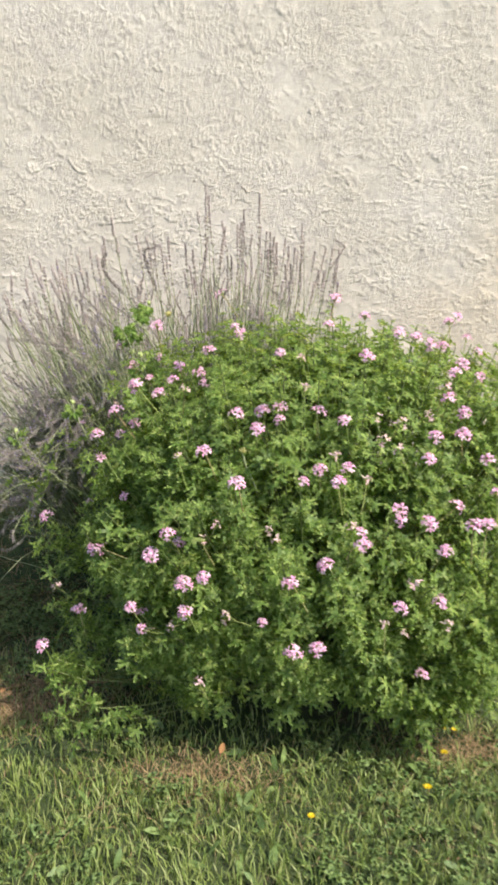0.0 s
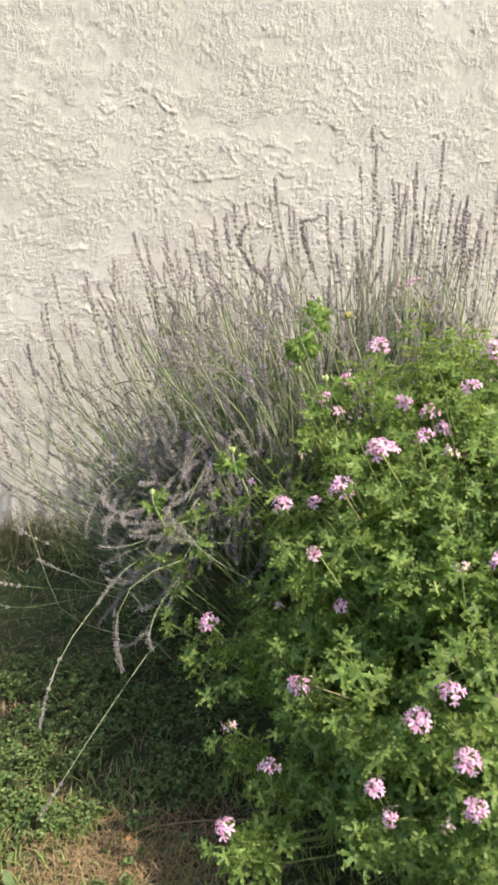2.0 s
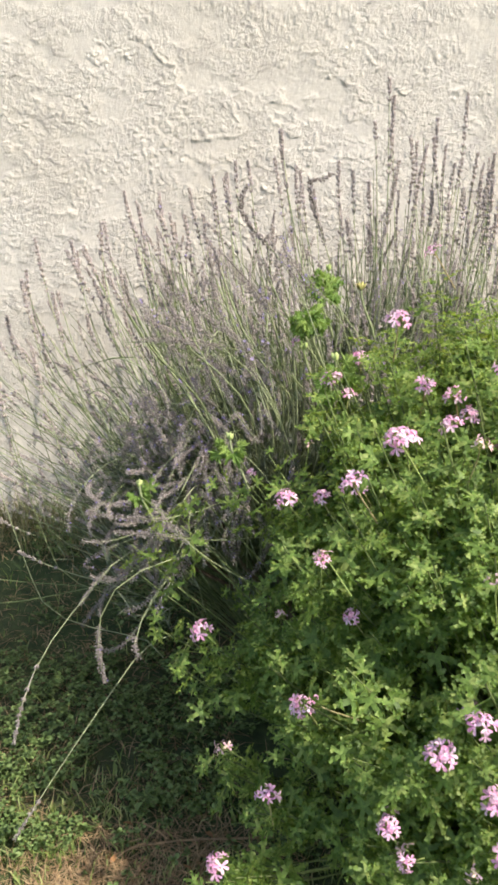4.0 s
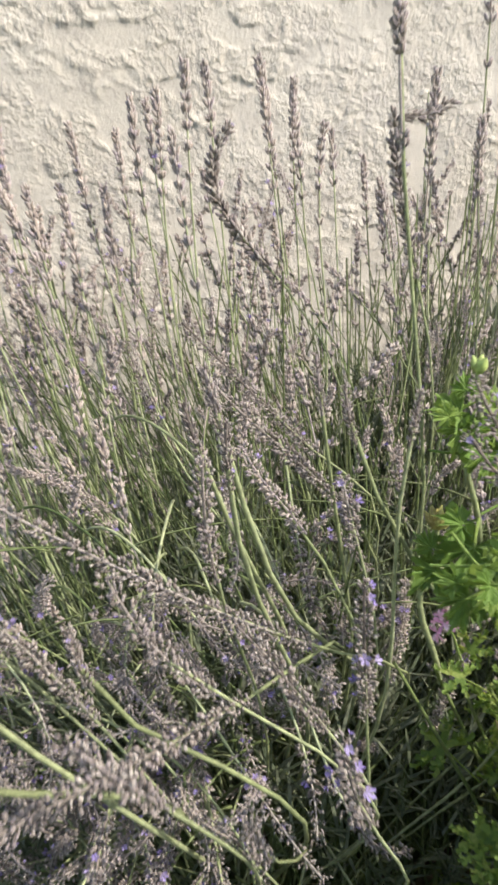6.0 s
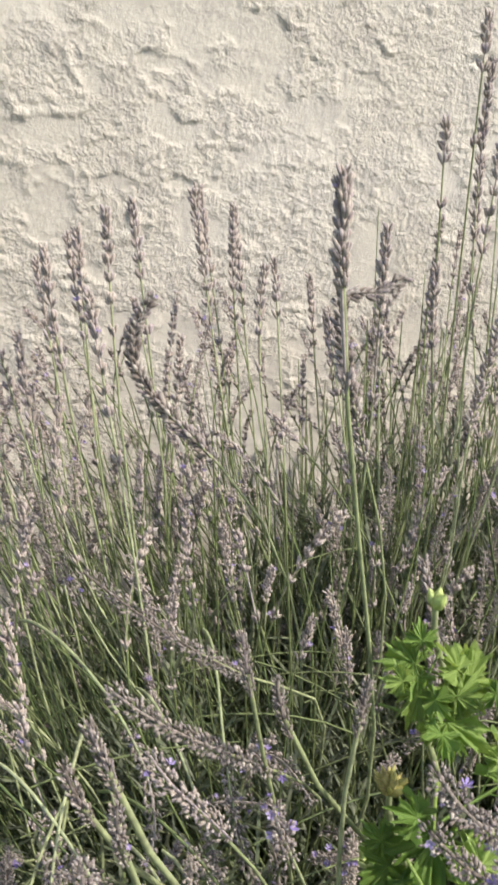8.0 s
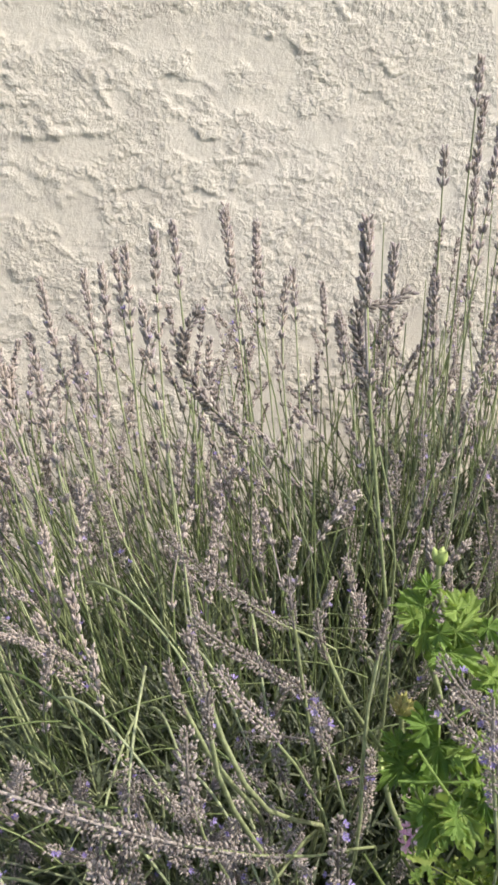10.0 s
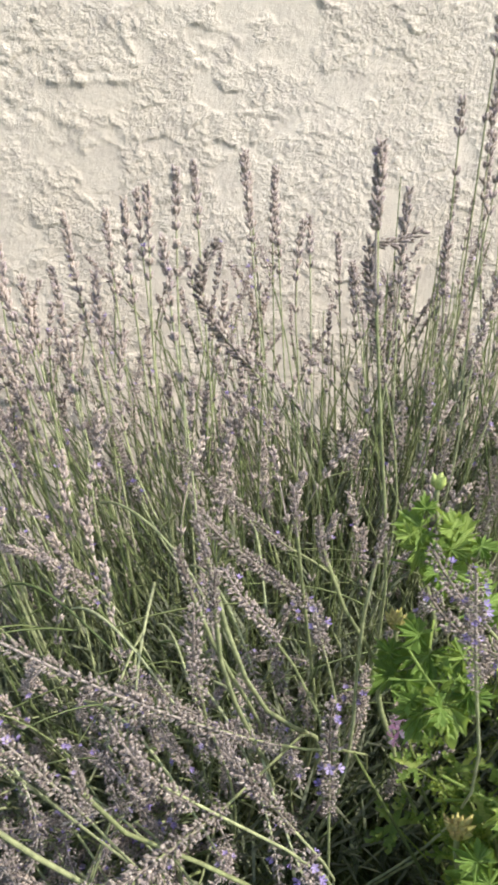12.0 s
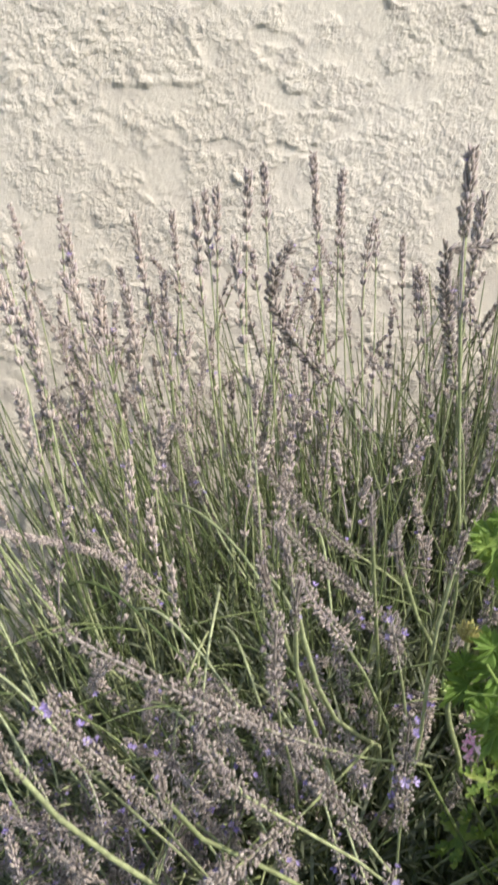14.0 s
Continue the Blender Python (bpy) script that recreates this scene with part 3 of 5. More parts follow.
# ---- scented geranium ----
def leaf_piece(seed, pairs=1, rim=4):
    """A deeply cut, crinkled leaf on a petiole: five narrow lobes, each edged with small cupped lobules; it faces +z and points along +x."""
    r = np.random.default_rng(seed)
    V, Q, T, n = [], [], [], 0
    for turn, length in ((-2.1, 0.44), (-1.05, 0.56), (0.0, 0.64), (1.05, 0.56), (2.1, 0.44)):
        turn += r.normal(0, 0.09)
        length *= r.uniform(0.88, 1.12)
        way, side = np.array([math.cos(turn), math.sin(turn), 0]), np.array([-math.sin(turn), math.cos(turn), 0])
        tilt, droop = r.normal(0.10, 0.12), r.uniform(0.15, 0.5)
        rib = lambda u: np.array([0.42, 0, 0]) + way * (length * u) + np.array([0, 0, length * (tilt * u - droop * u * u)])
        w = 0.100 if pairs == 1 else 0.085 if pairs < 4 else 0.14
        a, b, c = rib(0.0), rib(0.5), rib(0.95)
        V.append(np.array([a - side * w, a + side * w, b - side * w, b + side * w, c - side * w, c + side * w]))
        Q += [(n, n + 2, n + 3, n + 1), (n + 2, n + 4, n + 5, n + 3)]
        n += 6
        lobules = [(1.0, 0, 0.15)]
        for k in range(pairs):
            u = 0.92 - 0.62 * (k + 0.30) / pairs
            lobules += [(u + r.normal(0, 0.03), s, 0.140 - 0.016 * k) for s in (-1, 1)]
        for u, s, size in lobules:
            size *= r.uniform(0.85, 1.2) * (1.0 if pairs > 1 else 1.08)
            go = unit(way * (1.0 if s == 0 else 0.75) + side * (0.85 * s) + np.array([0, 0, r.normal(0.05, 0.30 if pairs < 4 else 0.50)]))
            up = unit(np.array([0, 0, 1.0]) - 0.30 * s * side + r.normal(0, 0.28 if pairs < 4 else 0.6, 3))
            F = axes(up[None], go[None])[0]
            ang = -2.5 + 5.0 * np.arange(rim) / (rim - 1)
            rad = size * (0.80 + 0.22 * np.cos(ang)) * (1 + 0.16 * np.cos(np.pi * np.arange(rim)))
            z = 0.35 * size * np.cos(np.pi * np.arange(rim) + 0.4) * r.uniform(0.4, 1.1, rim) + 0.22 * size
            L = np.stack([0.70 * size + rad * np.cos(ang), (0.74 if pairs == 1 else 0.60) * rad * np.sin(ang), z], -1)
            L = np.concatenate([[(0.60 * size, 0, -0.10 * size)], L])
            V.append(rib(min(u, 0.97) - 0.05) + L @ F.T)
            T += [(n, n + k, n + k + 1) for k in range(1, rim)]
            T.append((n, n + rim, n + 1))
            n += rim + 1
    P, PQ = tube(bezier((-0.55, 0, -0.25), (-0.2, 0, -0.12), (0.2, 0, -0.04), (0.42, 0, -0.01), 3), 0.020, 3)
    Q = np.concatenate([np.array(Q), PQ + n])
    return np.concatenate(V + [P]), Q, np.array(T)


def in_bush(p):
    """Below 1 inside the geranium's rounded outline."""
    x, y, z = p[..., 0], p[..., 1], p[..., 2]
    return (np.abs((x - 0.22) / 0.66) ** 2.6 + (((y - 2.06) / 0.55) ** 2 + ((z - 0.48) / np.where(z > 0.48, 0.535, 0.56)) ** 2) ** 1.3) ** (1 / 2.6)


def build_geranium():
    r = np.random.default_rng(21)
    bush = empty("geranium_bush", (0.2, 2.05, 0), "bushy green scented geranium with pink flower heads beside the lavender", "bush")
    inv = Matrix.Translation((-0.2, -2.05, 0))
    org = np.array([0.2, 2.05, 0.0])
    # shoots end on the outline, more of them where it faces out and up
    D = unit(r.normal(0, 1, (4200, 3)))
    D = D[(D[:, 2] > -0.62)]
    c = np.array([0.22, 2.06, 0.50])
    depth = 1.0 / in_bush(c + D)
    # a rough hummocky outline
    swell = 0.92 + 0.34 * (fbm(np.arctan2(D[:, 1], D[:, 0]) * 0.6, D[:, 2] * 0.6, 0.16, 2, 77) - 0.5) + r.normal(0, 0.035, len(D))
    S = c + D * (depth * swell)[:, None]
    keep = (S[:, 2] > 0.10) & (S[:, 1] < 2.75) & ~((S[:, 0] < -0.18) & (S[:, 1] > 2.18))
    hidden = ((S[:, 1] > 2.25) | (S[:, 0] > 0.80)) & (r.uniform(0, 1, len(S)) < np.where(S[:, 2] < 0.80, 0.85, 0.4))
    keep &= ~hidden
    S, D = S[keep][:900], D[keep][:900]
    inner = r.uniform(0, 1, len(S)) < 0.30
    S[inner] = c + (S[inner] - c) * r.uniform(0.72, 0.88, (inner.sum(), 1))
    high = np.array([(-0.25, 2.22, 0.94), (-0.31, 2.20, 0.86), (-0.27, 2.20, 0.84), (-0.23, 2.2, 0.9), (-0.17, 2.14, 0.93), (-0.22, 2.10, 0.95),
                     (-0.12, 2.12, 0.97), (-0.24, 2.12, 0.87), (-0.45, 2.05, 0.77), (-0.43, 2.04, 0.72), (-0.47, 2.03, 0.73), (-0.60, 2.01, 0.71),
                     (-0.58, 2.03, 0.68), (-0.29, 2.11, 0.88), (-0.27, 2.13, 0.84), (-0.31, 2.10, 0.80), (-0.24, 2.12, 0.80), (-0.62, 2.02, 0.62),
                     (-0.66, 2.04, 0.60), (-0.50, 2.06, 0.68), (-0.36, 1.95, 0.70), (-0.28, 1.79, 0.78), (-0.36, 2.05, 0.72), (-0.33, 2.1, 0.80)])
    low = np.array([(-0.45, 1.60, 0.17), (-0.40, 1.62, 0.20), (-0.47, 1.68, 0.24), (-0.30, 1.6, 0.16), (-0.58, 1.96, 0.50), (-0.39, 1.77, 0.31),
                    (-0.45, 1.83, 0.34), (-0.47, 1.90, 0.49), (-0.34, 1.77, 0.46), (-0.45, 1.70, 0.25), (-0.36, 1.86, 0.55), (-0.38, 1.80, 0.40),
                    (-0.42, 1.88, 0.42), (-0.30, 1.72, 0.30), (-0.42, 1.95, 0.58)])
    extra = np.concatenate([high, low])
    # sprigs that stand up out of the flank beside the lavender and low at the front
    for k in range(70):
        d = unit(np.array([r.uniform(-0.95, -0.15), r.uniform(-0.9, 0.0), r.uniform(-0.1, 0.9)]) if k < 45 else np.array([r.uniform(0.1, 0.8), -1.0, r.uniform(-0.75, 0.1)]))
        extra = np.concatenate([extra, (c + d * (r.uniform(0.97, 1.06) / in_bush(c + d)))[None]])
    extra = extra[extra[:, 2] > 0.09]
    heads = np.array([f[:3] for f in FLOWERS])
    left = heads[heads[:, 0] < -0.15]
    tufts = np.concatenate([heads + np.array([0.0, 0.025, -0.045]), left + np.array([0.03, 0.02, -0.055]), left + np.array([-0.025, 0.03, -0.06])])
    extra = np.concatenate([extra, tufts + r.normal(0, 0.008, tufts.shape)])
    S = np.concatenate([extra, S])
    D = np.concatenate([unit(extra - c), D])
    grow = unit(0.75 * D + np.array([0, 0, 0.75]) + r.normal(0, 0.18, D.shape))
    stems = Heap()
    leaves = []
    spots = np.array([f[:3] for f in FLOWERS] + BUDS)
    sight = unit(np.array([-0.15, 0.0, 1.22]) - spots)
    for s, g in zip(S, grow):
        base = np.array([0.2 + 0.25 * (s[0] - 0.2), 2.08 + 0.25 * (s[1] - 2.08), 0.03])
        V, Q = tube(bezier(base, base + (s - base) * 0.35 + np.array([0, 0, 0.02]), s - g * 0.14, s, 6), np.linspace(0.0028, 0.0012, 6), 4)
        stems.put(V - org, Q)
        turn = r.uniform(0, 6.28)
        X = axes(g[None], np.array([[0.3, 0.5, 0.1]]))[0]
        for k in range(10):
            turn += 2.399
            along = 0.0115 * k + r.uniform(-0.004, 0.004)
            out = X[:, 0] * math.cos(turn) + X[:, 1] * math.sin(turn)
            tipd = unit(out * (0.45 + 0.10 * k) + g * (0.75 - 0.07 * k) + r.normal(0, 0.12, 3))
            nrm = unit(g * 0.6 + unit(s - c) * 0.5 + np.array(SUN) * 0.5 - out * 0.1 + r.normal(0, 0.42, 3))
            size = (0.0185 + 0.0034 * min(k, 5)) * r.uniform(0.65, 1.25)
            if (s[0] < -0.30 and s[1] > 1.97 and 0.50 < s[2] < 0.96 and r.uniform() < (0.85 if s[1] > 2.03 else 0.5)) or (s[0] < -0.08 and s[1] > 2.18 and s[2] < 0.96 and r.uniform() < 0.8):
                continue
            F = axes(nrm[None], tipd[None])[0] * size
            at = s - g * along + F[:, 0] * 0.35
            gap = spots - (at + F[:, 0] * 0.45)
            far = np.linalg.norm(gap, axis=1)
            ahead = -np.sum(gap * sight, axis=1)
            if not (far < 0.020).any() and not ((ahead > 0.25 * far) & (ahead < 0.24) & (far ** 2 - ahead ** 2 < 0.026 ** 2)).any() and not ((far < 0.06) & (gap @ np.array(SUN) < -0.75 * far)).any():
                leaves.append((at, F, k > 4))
    child("branchwork", stems.mesh("branchwork", [M_GSTEM]), bush, "green and brown branching stems", "stuff")
    # leaves of the left flank and the crown are pieces of their own
    P = np.array([p for p, _, _ in leaves])
    near = np.argsort(np.linalg.norm((P - np.array([-0.30, 2.15, 0.95])) * (1, 1, 1), axis=1))
    single = set(near[:290].tolist())
    fine = [leaf_piece(k, 2, 7) for k in range(4)]
    fine_mesh = []
    for V, Q, T in fine:
        fine_mesh.append((mesh_of("leaf", V, [Q, T], [M_LEAF]), mesh_of("leaf", V, [Q, T], [M_OLD])))
    coarse = [leaf_piece(k + 10) for k in range(4)]
    rest = Heap()
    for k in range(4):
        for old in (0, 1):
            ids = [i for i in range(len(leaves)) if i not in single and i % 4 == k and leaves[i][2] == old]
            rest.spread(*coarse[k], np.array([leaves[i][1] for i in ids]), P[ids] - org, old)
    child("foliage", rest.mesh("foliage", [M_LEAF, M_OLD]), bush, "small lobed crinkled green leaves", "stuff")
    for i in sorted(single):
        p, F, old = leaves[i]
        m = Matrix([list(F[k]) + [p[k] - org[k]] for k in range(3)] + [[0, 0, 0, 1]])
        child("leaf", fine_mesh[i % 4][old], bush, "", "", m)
    return bush


def petal_piece(r):
    """A spoon-shaped petal along +x, facing +z."""
    u = np.array([0, 0.35, 0.7, 0.95])
    w = np.array([0.05, 0.13, 0.20, 0.11])
    z = np.array([0, 0.08, 0.06, -0.06]) + r.normal(0, 0.02, 4)
    V = [(u[k], s * w[k], z[k] + (0.03 if s else 0)) for k in range(4) for s in (-1, 0, 1)]
    Q = [(3 * k + s, 3 * k + 3 + s, 3 * k + 4 + s, 3 * k + 1 + s) for k in range(3) for s in (0, 1)]
    return np.array(V), np.array(Q)


def umbel(seed, flowers, bloom=1.0):
    """A flower head at the origin that faces +z: petals, and the green rest with its stalk below."""
    r = np.random.default_rng(seed)
    petals, green = Heap(), Heap()
    PV, PQ = petal_piece(r)
    for k in range(flowers):
        t, a = (0.25 + 0.95 * (k + 0.5) / flowers), k * 2.4 + r.uniform(-0.3, 0.3)
        d = np.array([math.sin(t) * math.cos(a), math.sin(t) * math.sin(a), math.cos(t)])
        c = d * 0.015 * r.uniform(0.85, 1.2)
        V, Q = tube(bezier((0, 0, -0.006), d * 0.004, c - d * 0.006, c, 4), 0.0009, 4)
        green.put(V, Q)
        up = axes(d[None], np.array([[0.2, 0.1, 0.9]]))[0]
        full = 5 if r.uniform() < bloom else 3
        ang = np.array([0.42, -0.42, 2.2, 3.14, -2.2])[:full] + r.normal(0, 0.1, full)
        out = np.cos(ang)[:, None] * up[:, 0] + np.sin(ang)[:, None] * up[:, 1] + d * r.uniform(0.15, 0.5)
        F = axes(unit(d - unit(out) * np.sum(d * unit(out), 1)[:, None]), out) * (0.0112 * r.uniform(0.8, 1.15))
        petals.spread(PV, PQ, None, F, np.tile(c, (full, 1)))
        sep = np.array([(0, -0.14, 0), (0, 0.14, 0), (0.8, 0.08, -0.1), (0.8, -0.08, -0.1)])
        ang = np.arange(5) * 1.2566
        out = np.cos(ang)[:, None] * up[:, 0] + np.sin(ang)[:, None] * up[:, 1] + d * 0.6
        green.spread(sep, [(0, 1, 2, 3)], None, axes(np.tile(d, (5, 1)) + out * 0.01, out) * 0.006, np.tile(c - d * 0.003, (5, 1)))
    V, Q = tube(bezier((0.012, 0.006, -0.085), (0.008, 0.004, -0.05), (0.0, 0.0, -0.03), (0, 0, -0.005), 6), 0.0014, 5)
    green.put(V, Q)
    mat = M_PETAL if bloom > 0.6 else M_FADED
    return petals.mesh("flower_head", [mat]), green.mesh("flower_stalk", [M_SEPAL])


UMBELS = [umbel(40 + k, n, b) for k, (n, b) in enumerate(((9, 1.0), (10, 1.0), (8, 0.95), (7, 0.9), (3, 0.5), (5, 0.3)))]
FLOWERS = []
BUDS = [(-0.313, 2.240, 0.945), (-0.326, 2.225, 0.91), (-0.305, 2.122, 0.861), (-0.225, 2.255, 1.01), (-0.457, 2.039, 0.795), (-0.285, 2.101, 0.909)]
flower_count = 0


def flower(x, y, z, size=1.0, look_of=None):
    """Notes a flower head of the geranium at a place in the world."""
    FLOWERS.append((x, y, z, size, look_of))


def place_flower(x, y, z, size, look_of):
    global flower_count
    flower_count += 1
    k = flower_count % 4 if look_of is None else look_of
    r = np.random.default_rng(500 + flower_count)
    d = unit(np.array([0.45 * (x - 0.22) - 0.03, 0.4 * (y - 2.06) - 0.14, 0.62]) + r.normal(0, 0.15, 3))
    F = axes(d[None], r.normal(0, 1, (1, 3)))[0] * size * 0.93
    q = (x - 0.2 + 0.010 * d[0], y - 2.05 + 0.010 * d[1] - 0.004, z + 0.010 * d[2])
    m = Matrix([list(F[i]) + [q[i]] for i in range(3)] + [[0, 0, 0, 1]])
    head = child("flower_head", UMBELS[k][0], GERANIUM, "pink clustered petals" if k < 4 else "faded pale pink petals", "", m)
    child("flower_stalk", UMBELS[k][1], head)


flower(-0.240, 1.752, 0.882, 1.05)
flower(-0.019, 1.569, 0.710, 1.1)
flower(0.092, 1.506, 0.374, 1.1)
flower(-0.470, 1.684, 0.288)
flower(-0.136, 1.632, 0.463, 1.1)
flower(0.252, 1.690, 0.952)
flower(0.380, 1.585, 0.264)
flower(-0.218, 1.941, 0.993)
flower(-0.291, 2.039, 0.880)
flower(-0.167, 1.968, 0.893, 0.9)
flower(-0.294, 1.772, 0.821)
flower(-0.369, 1.929, 0.730)
flower(-0.314, 1.936, 0.727, 0.8)
flower(-0.088, 1.646, 0.758)
flower(-0.016, 1.977, 0.976)
flower(-0.025, 1.719, 0.823)
flower(0.048, 1.817, 0.805)
flower(0.089, 1.788, 0.819)
flower(0.176, 1.867, 0.797)
flower(0.027, 1.720, 0.789)
flower(0.090, 1.997, 0.922, 0.7)
flower(0.385, 2.05, 0.965)
flower(0.455, 1.999, 0.945)
flower(0.43, 2.03, 0.948)
flower(0.563, 2.277, 0.964)
flower(0.49, 1.86, 0.885)
flower(0.475, 1.83, 0.835)
flower(0.167, 1.701, 0.703, 0.85)
flower(0.129, 1.706, 0.671, 0.7)
flower(0.195, 1.62, 0.695)
flower(0.326, 1.636, 0.761, 0.9, 4)
flower(0.411, 1.727, 0.716, 0.9)
flower(0.319, 2.234, 0.985)
flower(0.306, 1.572, 0.651)
flower(0.325, 1.60, 0.625, 0.9)
flower(0.407, 1.676, 0.587)
flower(0.475, 1.74, 0.60)
flower(0.51, 1.68, 0.57, 1.15)
flower(0.234, 1.527, 0.596)
flower(0.215, 1.56, 0.62, 0.9, 5)
flower(0.167, 1.535, 0.549)
flower(0.099, 1.562, 0.495, 1.05)
flower(0.079, 1.665, 0.555, 0.8, 4)
flower(-0.151, 1.670, 0.547, 0.9)
flower(-0.205, 1.60, 0.545, 1.05)
flower(-0.351, 1.751, 0.499)
flower(-0.325, 1.745, 0.505, 0.85)
flower(-0.494, 1.889, 0.533)
flower(0.148, 1.536, 0.355)
flower(0.371, 1.613, 0.475, 1.0, 4)
flower(0.440, 1.66, 0.40, 1.1)
flower(0.319, 1.559, 0.441, 0.9)
flower(-0.034, 1.543, 0.432, 1.0, 5)
flower(-0.126, 1.551, 0.435)
flower(-0.403, 1.754, 0.345)
flower(-0.459, 1.813, 0.380, 0.9, 5)
flower(-0.103, 1.533, 0.283, 0.9, 5)
flower(-0.216, 1.664, 0.335, 0.8, 4)
flower(-0.240, 1.682, 0.371, 0.8)
flower(0.222, 2.126, 1.043)
flower(0.029, 1.521, 0.425, 0.6)
flower(-0.116, 2.093, 0.855)
flower(-0.071, 2.35, 1.045)
flower(-0.049, 2.10, 0.77)
flower(-0.210, 1.866, 0.838, 1.05)
flower(-0.264, 1.897, 0.765)
flower(-0.101, 2.050, 0.832)
flower(-0.324, 1.763, 0.718, 0.8, 4)
flower(-0.284, 1.790, 0.615, 0.7)
flower(-0.338, 2.153, 0.922, 0.55, 3)
flower(-0.417, 2.005, 0.749, 0.45, 3)
flower(-0.262, 2.105, 0.835, 0.9)
flower(-0.235, 2.16, 0.885, 0.9)
flower(-0.089, 1.697, 0.532, 0.8, 4)
flower(-0.375, 1.845, 0.582, 0.7, 5)
flower(0.36, 1.66, 0.33, 0.7, 4)
flower(0.50, 1.78, 0.76)

flower(-0.335, 1.995, 0.79, 0.6, 4)
flower(0.05, 1.60, 0.60, 0.7, 5)
flower(0.27, 1.62, 0.83, 0.8, 4)
flower(0.12, 1.66, 0.89, 0.8, 5)
flower(0.40, 1.72, 0.82, 0.8, 5)
flower(-0.07, 1.62, 0.60, 0.7, 4)
flower(0.479, 1.974, 0.940, 0.88)
flower(0.503, 1.874, 0.910, 0.92)
flower(0.527, 1.827, 0.887, 0.80)
flower(0.439, 1.772, 0.872, 0.9, 4)
flower(0.474, 1.720, 0.829, 0.90)
flower(0.400, 1.658, 0.786, 0.90)
flower(0.507, 1.636, 0.739, 0.90)
flower(0.323, 1.674, 0.814, 0.9, 4)
flower(0.212, 1.675, 0.817, 0.90)
flower(0.207, 1.602, 0.730, 0.90)
flower(0.244, 1.586, 0.707, 0.9, 5)
flower(0.226, 1.542, 0.614, 0.90)
flower(0.404, 1.544, 0.575, 0.90)
flower(0.495, 1.566, 0.620, 0.90)
flower(0.522, 1.601, 0.677, 0.80)
flower(0.578, 2.000, 0.919, 0.80)
flower(0.130, 1.855, 0.924, 0.9, 5)
flower(0.220, 2.150, 0.972, 0.80)
flower(0.283, 1.646, 0.783, 0.9, 4)
flower(0.187, 1.618, 0.754, 0.9, 5)
flower(0.075, 1.684, 0.819, 0.80)
flower(0.545, 2.150, 0.997, 0.80)
flower(0.578, 2.150, 0.936, 0.80)
flower(-0.085, 1.86, 0.945, 0.95)
flower(-0.164, 1.80, 0.885, 0.85)
flower(-0.142, 1.762, 0.870, 0.8, 5)
flower(-0.335, 1.765, 0.710, 0.65)
flower(-0.146, 1.64, 0.745, 0.8, 5)
flower(-0.166, 1.58, 0.600, 0.95)
flower(-0.255, 1.62, 0.415, 0.8)
flower(-0.227, 1.61, 0.372, 0.7)
flower(-0.026, 1.945, 0.990, 0.8)
flower(-0.160, 1.57, 0.402, 0.75, 5)
flower(-0.088, 1.54, 0.522, 0.85)
flower(0.283, 1.515, 0.420, 0.8, 5)
flower(0.407, 1.52, 0.422, 0.8, 4)
for k, (x, y, z, size, look_of) in enumerate(FLOWERS):
    # no head is buried deeper than the outer leaves
    p, out = np.array([x, y, z]), unit(np.array([-0.15, 0.0, 1.22]) - np.array([x, y, z]))
    for _ in range(12):
        if in_bush(p) < 0.95 and x > -0.15:
            p = p + 0.01 * out
    FLOWERS[k] = (*p, size, look_of)
GERANIUM = build_geranium()
for spot in FLOWERS:
    place_flower(*spot)


def bud_cluster(x, y, z, length, count, material, label, name):
    """Plump unopened buds or ripe seed pods in a tuft on a short stalk."""
    r = np.random.default_rng(int(1000 * abs(x * y * z)))
    u = np.linspace(0, 1, 6)
    w = np.array([0.10, 0.24, 0.28, 0.24, 0.14, 0.02]) * (1 if count < 6 else 0.68)
    V0, Q0 = tube(np.stack([0 * u, 0.02 * np.sin(3 * u), u], -1), w, 6)
    h = Heap()
    a = np.arange(count) * 2.4
    t = 0.12 + 0.75 * np.sqrt(np.arange(count) / max(count - 1, 1)) * (0.55 if count < 4 else 1)
    d = np.stack([np.sin(t) * np.cos(a), np.sin(t) * np.sin(a), np.cos(t)], -1)
    F = axes(d, r.normal(0, 1, (count, 3))) * (length * r.uniform(0.8, 1.1, count))[:, None, None]
    h.spread(V0, Q0, None, F, np.zeros((count, 3)))
    head = child(name, h.mesh(name, [material]), GERANIUM, label, "", Matrix.Translation((x - 0.2, y - 2.05, z)))
    V, Q = tube(bezier((0.03, 0.01, -0.09), (0.02, 0.0, -0.05), (0.0, 0.0, -0.03), (0, 0, 0.002), 7), 0.0021, 6)
    h = Heap()
    h.put(V, Q)
    child("flower_stalk", h.mesh("flower_stalk", [M_LSTEM]), head)


bud_cluster(-0.281, 2.278, 1.030, 0.015, 3, M_BUD, "pale green unopened buds", "flower_bud")
bud_cluster(-0.313, 2.240, 0.936, 0.016, 15, M_SEED, "yellowish ripening seed pods", "seed_head")
bud_cluster(-0.326, 2.225, 0.900, 0.014, 5, M_BUD, "pale green unopened buds", "flower_bud")
bud_cluster(-0.225, 2.255, 1.000, 0.016, 12, M_SEED, "yellowish ripening seed pods", "seed_head")
bud_cluster(-0.305, 2.122, 0.861, 0.016, 15, M_SEED, "yellowish ripening seed pods", "seed_head")
bud_cluster(-0.457, 2.039, 0.795, 0.013, 4, M_BUD, "pale green unopened buds", "flower_bud")
bud_cluster(-0.602, 2.012, 0.727, 0.012, 4, M_BUD, "pale green unopened buds", "flower_bud")
